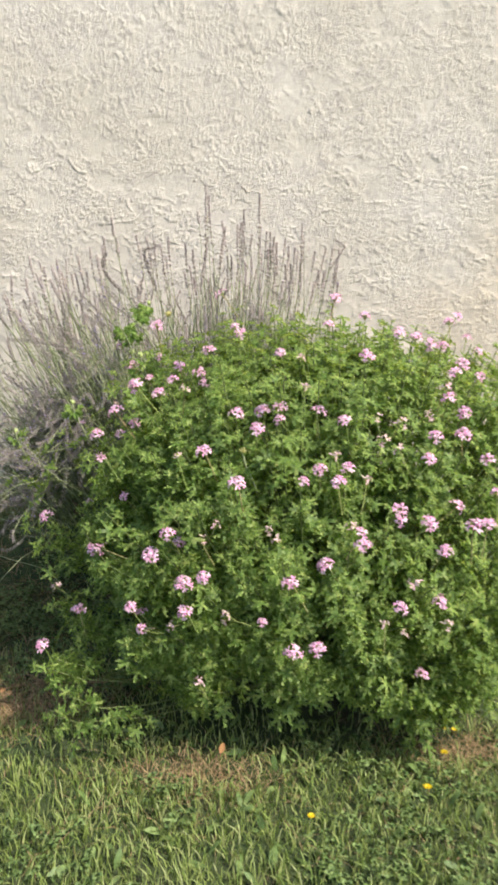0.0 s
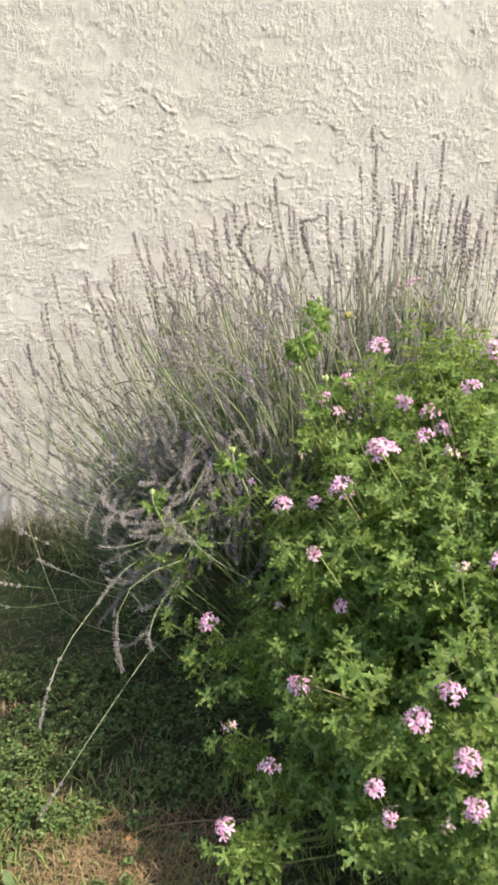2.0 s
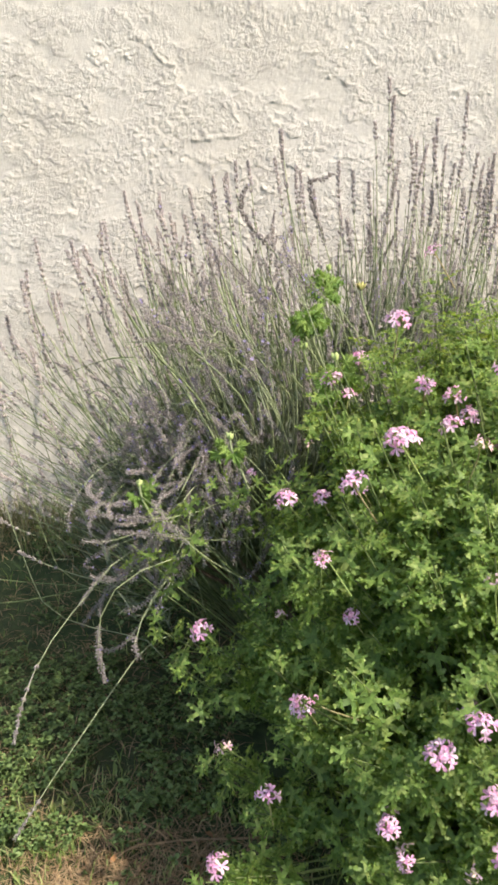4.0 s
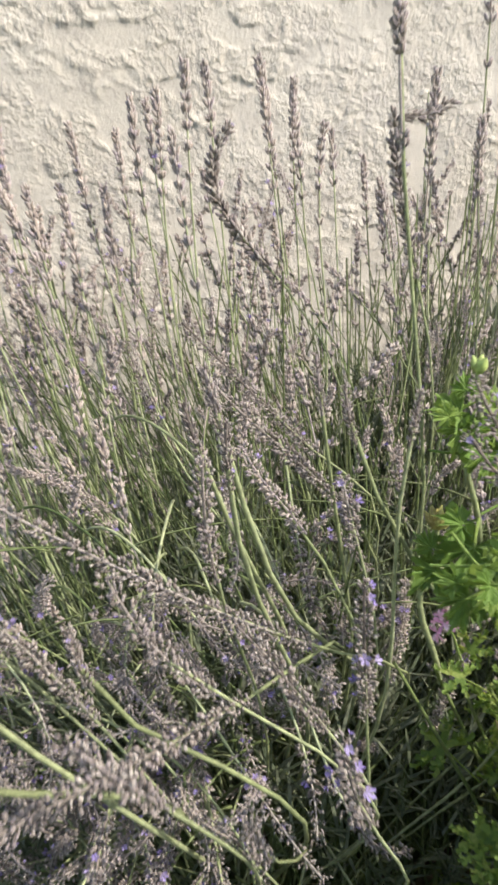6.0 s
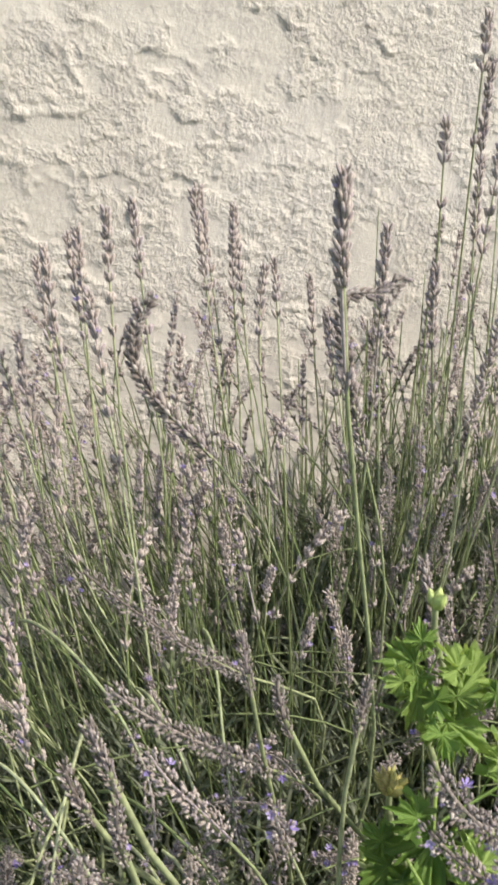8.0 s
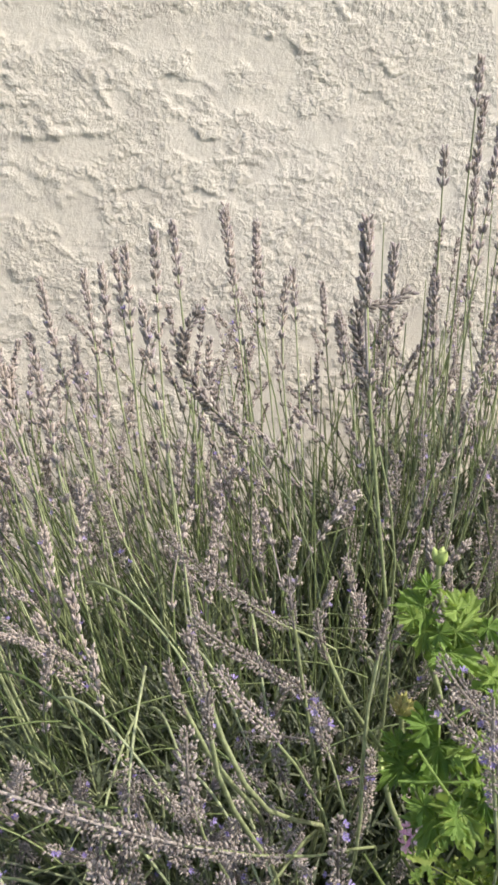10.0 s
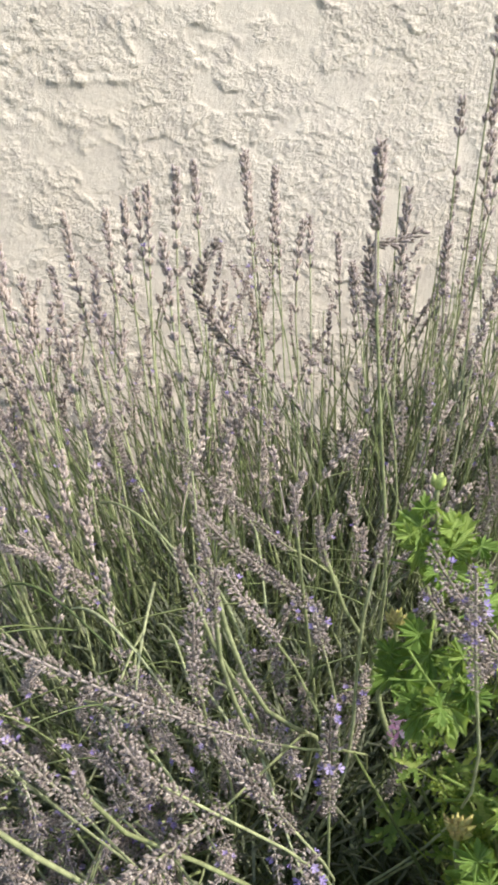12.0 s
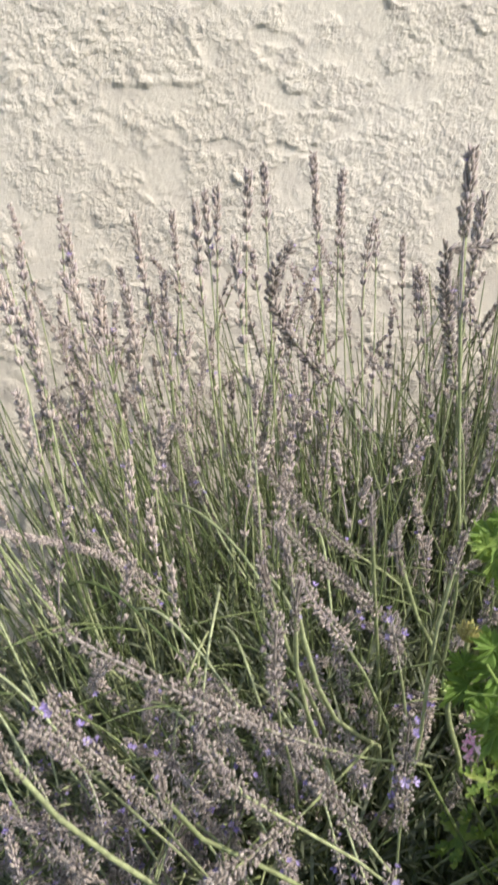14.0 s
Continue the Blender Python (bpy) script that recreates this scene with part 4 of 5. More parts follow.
bud_cluster(-0.285, 2.101, 0.909, 0.014, 4, M_BUD, "pale green unopened buds", "flower_bud")
bud_cluster(-0.302, 2.245, 1.005, 0.010, 4, M_BUD, "pale green unopened buds", "flower_bud")
bud_cluster(-0.01, 1.66, 0.76, 0.014, 7, M_SEED, "brownish ripening seed pods", "seed_head")


def fresh_leaf_piece(seed, rings=9, rays=150):
    """A whole palmate blade with five toothed, crinkled lobes folded along their ribs; it faces +z and points along +x."""
    r = np.random.default_rng(seed)
    centre = np.array([-2.08, -1.04, 0.0, 1.04, 2.08]) + r.normal(0, 0.05, 5)
    reach_of = np.array([0.56, 0.70, 0.78, 0.70, 0.56]) * r.uniform(0.88, 1.1, 5)
    a = np.linspace(-2.66, 2.66, rays)
    near = np.argmin(np.abs(a[:, None] - centre), 1)
    d = np.clip((a - centre[near]) / 0.54, -1.05, 1.05)
    side_lobes = np.maximum(0, np.cos(2 * np.pi * 1.42 * d)) ** 0.7
    R = reach_of[near] * (0.37 + 0.34 * np.clip(1 - np.abs(d) ** 2.8, 0, 1) + 0.21 * side_lobes + 0.060 * np.cos(2 * np.pi * 4.3 * d))
    u = np.linspace(0.03, 1, rings)[:, None]
    ph = r.uniform(0, 6.28, 4)
    wave = 0.120 * np.sin(6 * a + ph[0]) + 0.110 * np.sin(14 * a + ph[1]) + 0.070 * np.sin(27 * a + ph[2])
    z = (0.12 * np.abs(d) ** 1.2 * R) * u + wave * u ** 1.6 - (0.22 + 0.14 * np.sin(2 * a + ph[3])) * (R * u) ** 2 + 0.022 * np.sin(22 * u + 9 * a) * u
    x, y = 0.30 + R * u * np.cos(a), R * u * np.sin(a)
    V = np.stack([x, y, z], -1).reshape(-1, 3)
    i, j = np.meshgrid(np.arange(rings - 1), np.arange(rays - 1), indexing="ij")
    Q = np.stack([i * rays + j, (i + 1) * rays + j, (i + 1) * rays + j + 1, i * rays + j + 1], -1).reshape(-1, 4)
    P, PQ = tube(bezier((-0.75, 0, -0.55), (-0.3, 0, -0.40), (0.1, 0, -0.10), (0.31, 0, -0.01), 5), 0.028, 5)
    return np.concatenate([V, P]), np.concatenate([Q, PQ + len(V)])


YOUNG = [mesh_of("young_leaf", V, [Q], [M_YOUNG]) for V, Q in (fresh_leaf_piece(60 + k) for k in range(3))]


def young_leaf(x, y, z, size, tip, face, which):
    """A fresh light green leaf whose blade is centred on the place."""
    F = axes(np.array([face], dtype=float), np.array([tip], dtype=float))[0] * size * 0.95
    q = np.array([x - 0.2, y - 2.05, z]) - F[:, 0] * 0.45
    leaf = child("young_leaf", YOUNG[which], GERANIUM, "fresh light green crinkled leaf", "", Matrix([list(F[i]) + [q[i]] for i in range(3)] + [[0, 0, 0, 1]]))
    for k, turn in ((1, 1.5), (2, -1.6)):
        child("leaflet", YOUNG[(which + k) % 3], leaf, "", "", Matrix.LocRotScale((0.22, 0.12 * turn, 0.02 + 0.14 * k), Euler((0.22 * turn, -0.50, 0.75 * turn)), (0.74 - 0.08 * k,) * 3))


young_leaf(-0.308, 2.250, 1.016, 0.029, (-0.6, -0.2, 0.6), (-0.1, -0.55, 0.8), 0)
young_leaf(-0.278, 2.235, 1.017, 0.034, (0.5, 0.1, 0.8), (0, -0.75, 0.6), 1)
young_leaf(-0.291, 2.220, 0.996, 0.036, (0.3, -0.6, 0.4), (-0.2, -0.5, 0.85), 2)
young_leaf(-0.312, 2.190, 0.946, 0.041, (-0.2, -0.5, 0.3), (0, -0.45, 0.9), 0)
young_leaf(-0.334, 2.195, 0.932, 0.031, (-0.8, -0.3, 0.1), (-0.2, -0.4, 0.9), 1)
young_leaf(-0.313, 2.140, 0.970, 0.036, (0.6, -0.3, 0.3), (0.2, -0.4, 0.9), 2)
young_leaf(-0.283, 2.180, 0.998, 0.031, (0.7, 0, 0.4), (0.2, -0.6, 0.8), 0)
young_leaf(-0.311, 2.230, 1.008, 0.028, (-0.5, -0.5, -0.2), (-0.4, -0.6, 0.6), 1)
young_leaf(-0.332, 2.120, 0.968, 0.034, (0.2, -0.7, -0.2), (0.1, -0.7, 0.7), 2)
young_leaf(-0.270, 2.110, 0.885, 0.044, (0.4, -0.5, 0.1), (0.0, -0.5, 0.85), 1)
young_leaf(-0.300, 2.090, 0.850, 0.042, (-0.5, -0.4, 0.0), (-0.2, -0.5, 0.85), 2)
young_leaf(-0.250, 2.140, 0.865, 0.046, (0.7, -0.2, 0.1), (0.1, -0.5, 0.85), 0)
young_leaf(-0.450, 2.035, 0.770, 0.036, (0.3, -0.6, -0.1), (0.0, -0.5, 0.85), 2)
young_leaf(-0.475, 2.050, 0.765, 0.034, (-0.7, -0.1, 0.0), (-0.2, -0.5, 0.85), 0)
young_leaf(-0.600, 2.020, 0.700, 0.034, (0.4, -0.5, 0.0), (0.0, -0.5, 0.85), 1)
young_leaf(-0.345, 2.130, 0.956, 0.028, (-0.5, -0.5, -0.2), (-0.2, -0.6, 0.7), 0)

# ---- lavender ----
LAV = np.array([-0.35, 2.50, 0.0])
LAVENDER = empty("lavender_bush", LAV, "large lavender bush with grey-mauve flower spikes before the wall", "bush")


def calyx_piece():
    P = np.array([(0, 0, 0), (0, 0, 0.45), (0, 0, 1.0)])
    V, Q = tube(P, (0.10, 0.21, 0.12), 4)
    return V, np.concatenate([Q, [(8, 9, 10, 11)]])


def corolla_piece():
    V, T = [(0, 0, 0.8)], []
    for k in range(5):
        a = k * 1.2566
        b = len(V)
        e = 0.34 + 0.10 * math.sin(7 * k)
        V += [(e * math.cos(a - 0.45), e * math.sin(a - 0.45), 1.32), (1.25 * e * math.cos(a), 1.25 * e * math.sin(a), 1.5 + 0.12 * math.cos(5 * k)), (e * math.cos(a + 0.45), e * math.sin(a + 0.45), 1.34)]
        T += [(0, b, b + 1), (0, b + 1, b + 2)]
    return np.array(V), np.array(T)


def knob_piece():
    """A small plump bud: six corners."""
    V = np.array([(0, 0, -0.25), (0.23, 0, 0.5), (0, 0.23, 0.55), (-0.23, 0, 0.5), (0, -0.23, 0.55), (0, 0, 1.05)])
    T = np.array([(0, 2, 1), (0, 3, 2), (0, 4, 3), (0, 1, 4), (5, 1, 2), (5, 2, 3), (5, 3, 4), (5, 4, 1)])
    return V, T


CALYX, COROLLA, KNOB = calyx_piece(), corolla_piece(), knob_piece()
SPARE_STEM, SPARE_HEAD = Heap(), Heap()
stalk_count = 0


def stalk(p0, p1, p2, p3, head, pale=False, thick=1.0, dense=False, bloom=0.006, own=True, size=1.0, foot=True, then=None, tight=False, apart=0.0):
    """A flower stalk along a curve; its last stretch, head metres long, carries whorls of calyces."""
    global stalk_count
    stalk_count += 1
    r = np.random.default_rng(9000 + stalk_count)
    C = bezier(p0, p1, p2, p3, 34)
    if foot:
        # the stalk goes on down into the bush
        a, t0 = C[0], unit(C[1] - C[0])
        low = np.array([0.5 * a[0] + 0.5 * LAV[0], 0.5 * a[1] + 0.5 * LAV[1], min(0.45, a[2] - 0.2)])
        k = 0.4 * np.linalg.norm(a - low)
        C = np.concatenate([bezier(low, low + np.array([0, 0, k * 0.7]), a - t0 * k, a, 12)[:-1], C])
    if then:
        C = np.concatenate([C[:-1], bezier(C[-1], *then, 18)])
    C = C - LAV
    s = np.concatenate([[0], np.cumsum(np.linalg.norm(np.diff(C, axis=0), axis=1))])
    L = s[-1]
    at = lambda d: np.stack([np.interp(d, s, C[:, k]) for k in range(3)], -1)
    n = 12
    SV, SQ = tube(at(np.linspace(0, L - 0.6 * head, n)), np.linspace(0.0013, 0.0009, n) * thick, 5)
    fuzzy = tight and size < 0.72
    # whorls, closer towards the tip, one often set apart below
    d, whorls = L - 0.002, []
    while d > L - head:
        f = (L - d) / head
        whorls.append((d, (0.55 + 0.50 * math.sin(math.pi * min(1, 0.12 + 0.72 * f))) if dense or tight else 0.72 + 0.28 * min(1, 3 * f)))
        d -= (0.0056 if dense else (0.0040 if fuzzy else 0.0060) if tight else 0.0046 + 0.0165 * f ** 1.2) * r.uniform(0.8, 1.2)
    if not dense and not tight and r.uniform() < 0.7:
        whorls.append((L - head - r.uniform(0.02, 0.045), 1.0))
    if apart:
        whorls += [(L - head - apart, 1.0), (L - head - apart - 0.003, 0.9)]
    D = np.array([w[0] for w in whorls])
    big = np.array([w[1] for w in whorls])
    per = 15 if dense else 10 if fuzzy else 7
    P, Tn = at(D), unit(at(D + 0.004) - at(D - 0.004))
    X = axes(Tn, np.tile([0.3, 0.8, 0.2], (len(D), 1)))
    k = len(D) * per
    a = (np.arange(per)[None] * 2 * np.pi / per + r.uniform(0, 6, (len(D), 1)) + r.normal(0, 0.18 if tight else 0.34, (len(D), per)))[..., None]
    rad = np.cos(a) * X[:, None, :, 0] + np.sin(a) * X[:, None, :, 1]
    open_ = r.uniform(0.22, 0.58, (len(D), per, 1)) + (0.45 if dense else 0.05 if fuzzy else 0.2 if tight else 0)
    way = unit(Tn[:, None, :] * np.cos(open_) + rad * np.sin(open_)).reshape(k, 3)
    base = (P[:, None, :] + rad * 0.0012).reshape(k, 3) + way * (r.uniform(0.0, 0.0046, (k, 1)) * np.repeat(r.uniform(0.55, 1.15, len(D)), per)[:, None] if dense else 0.001)
    base = base + np.repeat(Tn, per, axis=0) * r.normal(0, 0.0007 if dense or tight else 0.0012, (k, 1))
    length = (np.repeat(big, per) * r.uniform(0.62, 1.2, k) * (0.0076 if not dense else 0.0033)) * size
    F = axes(way, r.normal(0, 1, (k, 3))) * length[:, None, None]
    F[:, :, :2] *= 1.35 if dense else 1.05
    heap = Heap() if own else SPARE_HEAD
    if not own and not dense:
        F[:, :, :2] *= 0.95
    if dense or not own:
        heap.spread(KNOB[0], None, KNOB[1], F, base)
    else:
        heap.spread(CALYX[0], CALYX[1], None, F, base)
    low_d = D.min() - 0.003
    RV, RQ = tube(at(np.linspace(low_d, L, 10)), 0.0008 * min(thick, 1.2), 4)
    heap.put(RV, RQ)
    fl = r.uniform(0, 1, k) < 0.5 * bloom
    if fl.any():
        heap.spread(COROLLA[0], None, COROLLA[1], F[fl] * (1.3 if dense else 0.85), base[fl], 1)
    if own:
        h = Heap()
        h.put(SV, SQ)
        st = child("flower_stalk", h.mesh("flower_stalk", [M_LSTEM]), LAVENDER)
        child("flower_spike", heap.mesh("flower_spike", [M_CALYX_PALE if pale else M_CALYX, M_VIOLET]), st)
    else:
        SPARE_STEM.put(SV, SQ)


def reach(root, tip, rise=0.45, tipway=None):
    """Control points of a stalk that leaves its root upwards and ends at tip along tipway."""
    root, tip = np.asarray(root, dtype=float), np.asarray(tip, dtype=float)
    L = np.linalg.norm(tip - root)
    go = unit(tip - root)
    first = unit(go * (1 - rise) + np.array([0, 0, rise]))
    last = go if tipway is None else unit(tipway)
    return root, root + first * L * 0.38, tip - last * L * 0.36, tip


def crown(x):
    return 1.30 - 0.62 * (x + 0.08) ** 2


def fill_lavender():
    r = np.random.default_rng(33)
    # upright stalks before the wall
    for k in range(72):
        x = r.uniform(-0.86, -0.52) if k % 4 < 1 else r.uniform(-0.10, 0.34)
        y = r.uniform(2.46, 2.98)
        z = crown(x) - abs(r.normal(0, 0.11)) - 0.03
        root = (-0.24 + 0.62 * (x + 0.30) + r.normal(0, 0.06), 2.52 + 0.45 * (y - 2.6) + r.normal(0, 0.05), r.uniform(0.40, 0.66))
        way = (0.16 * (x + 0.3) + r.normal(0, 0.08), 0.25 * (y - 2.75) + r.normal(0, 0.08), 1)
        stalk(*reach(root, (x, y, z), 0.3, way), r.uniform(0.05, 0.16), own=k < 60, size=r.uniform(0.8, 1.05), foot=False)
    # shorter stalks amid the bush, in all directions
    for k in range(165):
        x = r.uniform(-0.64, 0.15)
        y = r.uniform(2.22, 2.85)
        z = min(crown(x) - 0.14, 0.80 + 0.42 * (y - 2.2)) - abs(r.normal(0, 0.07)) + 0.06
        root = (-0.26 + 0.5 * (x + 0.32) + r.normal(0, 0.08), 2.46 + 0.4 * (y - 2.5) + r.normal(0, 0.07), r.uniform(0.35, 0.55))
        way = (0.5 * (x + 0.3) + r.normal(0, 0.3), 0.5 * (y - 2.6) + r.normal(0, 0.3), r.uniform(0.5, 1.1))
        stalk(*reach(root, (x, y, z), 0.35, way), r.uniform(0.04, 0.12), own=k < 40, dense=k % 3 == 0, pale=k % 4 == 0, size=r.uniform(0.8, 1.05), foot=False, bloom=0.03)
    # short fine stalks near the wall
    for k in range(290):
        x, y = r.uniform(-0.66, 0.12), r.uniform(2.55, 3.04)
        z = 0.70 + 0.36 * r.uniform() ** 1.3 - 0.35 * max(0, -0.40 - x)
        root = (x * 0.85 + 0.09 + r.normal(0, 0.07), y - 0.12 + r.normal(0, 0.04), r.uniform(0.35, 0.5))
        stalk(*reach(root, (x, y, z), 0.4, (r.normal(-0.15, 0.6), r.normal(0, 0.35), 1)), r.uniform(0.05, 0.11), own=False, size=r.uniform(0.75, 0.95), foot=False)
    # stalks that lean out over the lawn
    for k in range(60):
        x = -0.60 - 0.50 * r.uniform() ** (1.0 if k < 40 else 1.4)
        y = r.uniform(2.38, 2.88)
        z = max(0.52, 1.17 - 0.95 * max(0, -0.66 - x) ** 1.1 - (0.16 if k < 40 else 0.50) * r.uniform())
        root = (-0.50 + r.normal(0, 0.06), 2.45 + r.normal(0, 0.08), r.uniform(0.30, 0.50))
        stalk(*reach(root, (x, y, z), 0.25, (-0.28 + 0.2 * r.normal(), 0.2 * r.normal(), 0.9)), r.uniform(0.05, 0.12), own=k < 44, size=r.uniform(0.85, 1.1), foot=False)
    # the low outer flank, thin and grey
    for k in range(62):
        x, y = -0.66 - 0.42 * r.uniform(), r.uniform(2.34, 2.82)
        z = 0.86 - 0.5 * max(0, -0.72 - x) - 0.34 * r.uniform()
        root = (-0.52 + 0.25 * (x + 0.6) + r.normal(0, 0.04), 2.45 + 0.4 * (y - 2.5), r.uniform(0.25, 0.42))
        stalk(*reach(root, (x, y, z), 0.2, (-0.6 + 0.3 * r.normal(), 0.25 * r.normal(), 0.5)), r.uniform(0.05, 0.12), own=k < 16, size=r.uniform(0.8, 1.0), foot=False)
    # stalks that hang forward, heavy with dense heads
    for k in range(85):
        y = r.uniform(2.12, 2.36)
        x = r.uniform(-0.74, -0.30) - 0.15 * (2.3 - y)
        z = 0.86 - 1.0 * max(0, 2.22 - y) - 0.8 * max(0, -0.52 - x) - abs(r.normal(0, 0.10))
        root = (-0.42 + 0.3 * (x + 0.45) + r.normal(0, 0.05), 2.42 + r.normal(0, 0.05), r.uniform(0.42, 0.62))
        stalk(*reach(root, (x, y, max(z, 0.2)), 0.7, (r.normal(0, 0.8), -0.35 + r.normal(0, 0.5), r.normal(0, 0.5))), r.uniform(0.05, 0.13), pale=True, dense=True, own=k < 55, size=r.uniform(0.7, 0.95), bloom=0.04, thick=1.1, foot=False)
    # dark heads crowded behind the geranium's tip
    for k in range(26):
        x, y = r.uniform(-0.16, 0.10), r.uniform(2.42, 2.62)
        z = r.uniform(0.84, 1.03)
        root = (x + 0.03 + r.normal(0, 0.03), y + 0.06, r.uniform(0.45, 0.6))
        stalk(*reach(root, (x, y, z), 0.4, (r.normal(-0.1, 0.3), r.normal(-0.1, 0.2), 1)), r.uniform(0.07, 0.13), pale=True, dense=True, own=k < 16, size=r.uniform(0.8, 1.0), bloom=0.02, foot=False)
    # a mane of drooping heads between the bush and the geranium
    for k in range(38):
        x, y = r.uniform(-0.62, -0.34), r.uniform(2.08, 2.27)
        z = 0.90 - 1.2 * max(0, 2.24 - y) - 0.22 * r.uniform() - 0.5 * max(0, -0.5 - x)
        root = (x - 0.05 + r.normal(0, 0.05), y + 0.16, z + r.uniform(0.0, 0.10))
        stalk(*reach(root, (x, y, z), 0.5, (0.35 + r.normal(0, 0.5), -0.4 + r.normal(0, 0.4), r.normal(-0.6, 0.5))), r.uniform(0.06, 0.12), pale=True, dense=True, own=k < 30, size=r.uniform(0.8, 1.05), bloom=0.03, foot=False)
    # heads that hang lowest, over the shaded lawn
    for k in range(44):
        x, y = r.uniform(-0.76, -0.44), r.uniform(2.04, 2.28)
        z = 0.72 - 0.7 * max(0, -0.55 - x) - 0.24 * r.uniform()
        root = (-0.47 + 0.55 * (x + 0.52) + r.normal(0, 0.03), y + 0.15, z + r.uniform(0.02, 0.10))
        stalk(*reach(root, (x, y, z), 0.55, (r.normal(-0.2, 0.7), -0.3 + r.normal(0, 0.4), r.normal(-0.5, 0.7))), r.uniform(0.07, 0.13), pale=True, dense=True, own=k < 30, size=r.uniform(0.8, 1.05), bloom=0.03, foot=False)


fill_lavender()


def lavender_foliage():
    """Narrow grey-green leaves on short shoots, and the bare green stems between them."""
    r = np.random.default_rng(44)
    n = 3000
    D = unit(r.normal(0, 1, (n, 3)))
    D[:, 2] = np.abs(D[:, 2])
    S = np.array([-0.34, 2.52, 0.30]) + D * np.array([0.50, 0.42, 0.50]) * r.uniform(0.72, 1.05, n)[:, None]
    S = S[~((S[:, 0] > 0.0) & (S[:, 1] < 2.45)) & ~((S[:, 2] < 0.42) & (S[:, 0] < -0.40) & (S[:, 1] < 2.62) & (r.uniform(0, 1, n) < 0.85))]
    n = len(S)
    grow = unit(S - np.array([-0.28, 2.56, 0.0]) + np.array([0, 0, 0.25]) + r.normal(0, 0.10, (n, 3)))
    D2 = unit(r.normal(0, 1, (260, 3)))
    D2[:, 2] = np.abs(D2[:, 2])
    S2 = np.array([-0.55, 2.36, 0.36]) + D2 * np.array([0.26, 0.26, 0.30]) * r.uniform(0.6, 1.05, 260)[:, None]
    S = np.concatenate([S, S2])
    grow = np.concatenate([grow, unit(S2 - np.array([-0.42, 2.45, 0.05]) + r.normal(0, 0.10, (260, 3)))])
    D3 = unit(r.normal(0, 1, (1400, 3)))
    D3[:, 2] = np.abs(D3[:, 2])
    S3 = np.array([-0.03, 2.70, 0.36]) + D3 * np.array([0.34, 0.24, 0.60]) * r.uniform(0.6, 1.05, 1400)[:, None]
    S3 = S3[(S3[:, 1] > 2.42) & (S3[:, 1] < 3.05)]
    S = np.concatenate([S, S3])
    grow = np.concatenate([grow, unit(S3 - np.array([-0.05, 2.68, -0.1]) + r.normal(0, 0.10, (len(S3), 3)))])
    shade = (S[:, 2] < 0.60) & (S[:, 1] < 2.50) & (r.uniform(0, 1, len(S)) < 0.88)
    S, grow = S[~shade], grow[~shade]
    order = r.permutation(len(S))
    S, grow, n = S[order], grow[order], len(S)
    leaf = np.array([(0, -0.024, 0), (0, 0.024, 0), (0.5, -0.034, 0.03), (0.5, 0.034, 0.03), (1.0, 0, 0.02)])
    h, st = Heap(), Heap()
    back = S[:, 1] > 2.34
    front = ~back & (S[:, 2] > 0.42) & (r.uniform(0, 1, n) < 0.5)
    long = np.where(back, r.uniform(0.04, 0.30, n), r.uniform(0.0, 0.10, n))
    low = (S[:, 1] < 2.34) & (r.uniform(0, 1, n) < 0.9)
    for s, g, e, gone in zip(S[:950], grow[:950], long[:950], low):
        if gone:
            continue
        b = LAV + np.array([0.07, 0.05, 0.05]) + 0.3 * (s - LAV) * np.array([1, 1, 0.2])
        V, Q = tube(bezier(b, b + (s - b) * 0.4 + np.array([0, 0, 0.05]), s - g * 0.1, s + g * e + np.array([r.normal(-0.02, 0.03), r.normal(0, 0.03), 0]) * e * 5, 6), np.linspace(0.0019, 0.0007, 6), 3)
        st.put(V - LAV, Q)
    # fine shoots that lean away from the geranium towards the open side
    for k in range(470):
        x, y = r.uniform(-0.62, 0.12), r.uniform(2.40, 2.98)
        tip = np.array([x, y, r.uniform(0.66, 0.98) - 0.25 * (x + 0.3) ** 2])
        foot = np.array([0.75 * x + 0.12 + r.normal(0, 0.07), y - 0.06 + r.normal(0, 0.05), 0.36])
        way = unit(np.array([r.normal(-0.40, 0.55), r.normal(0, 0.40), 1.0]))
        V, Q = tube(bezier(foot, foot + np.array([0, 0, 0.15]), tip - way * 0.16, tip, 7), np.linspace(0.0015, 0.0005, 7), 3)
        st.put(V - LAV, Q)
    # thin shoots that lie across the others
    for k in range(70):
        a = np.array([r.uniform(-0.70, -0.10), r.uniform(2.26, 2.60), r.uniform(0.70, 0.90)])
        go = unit(np.array([r.choice((-1, 1)), r.normal(0, 0.5), r.normal(0.12, 0.3)])) * r.uniform(0.06, 0.16)
        V, Q = tube(bezier(a, a + 0.3 * go + np.array([0, 0, 0.015]), a + 0.7 * go + np.array([0, 0, 0.01]), a + go, 6), np.linspace(0.0011, 0.0005, 6), 3)
        st.put(V - LAV, Q)
    for k in range(11):
        if k == 5:
            S, grow = S[~front[:len(S)]], grow[~front[:len(grow)]]
            n = len(S)
        turn = r.uniform(0, 6.28, n)
        X = axes(grow, np.tile([0.2, 0.5, 0.3], (n, 1)))
        out = X[:, :, 0] * np.cos(turn)[:, None] + X[:, :, 1] * np.sin(turn)[:, None]
        way = unit(grow * r.uniform(0.4, 1.5, (n, 1)) + out * 0.8)
        F = axes(np.cross(way, np.cross(grow, out)), way) * (r.uniform(0.026, 0.052, n))[:, None, None]
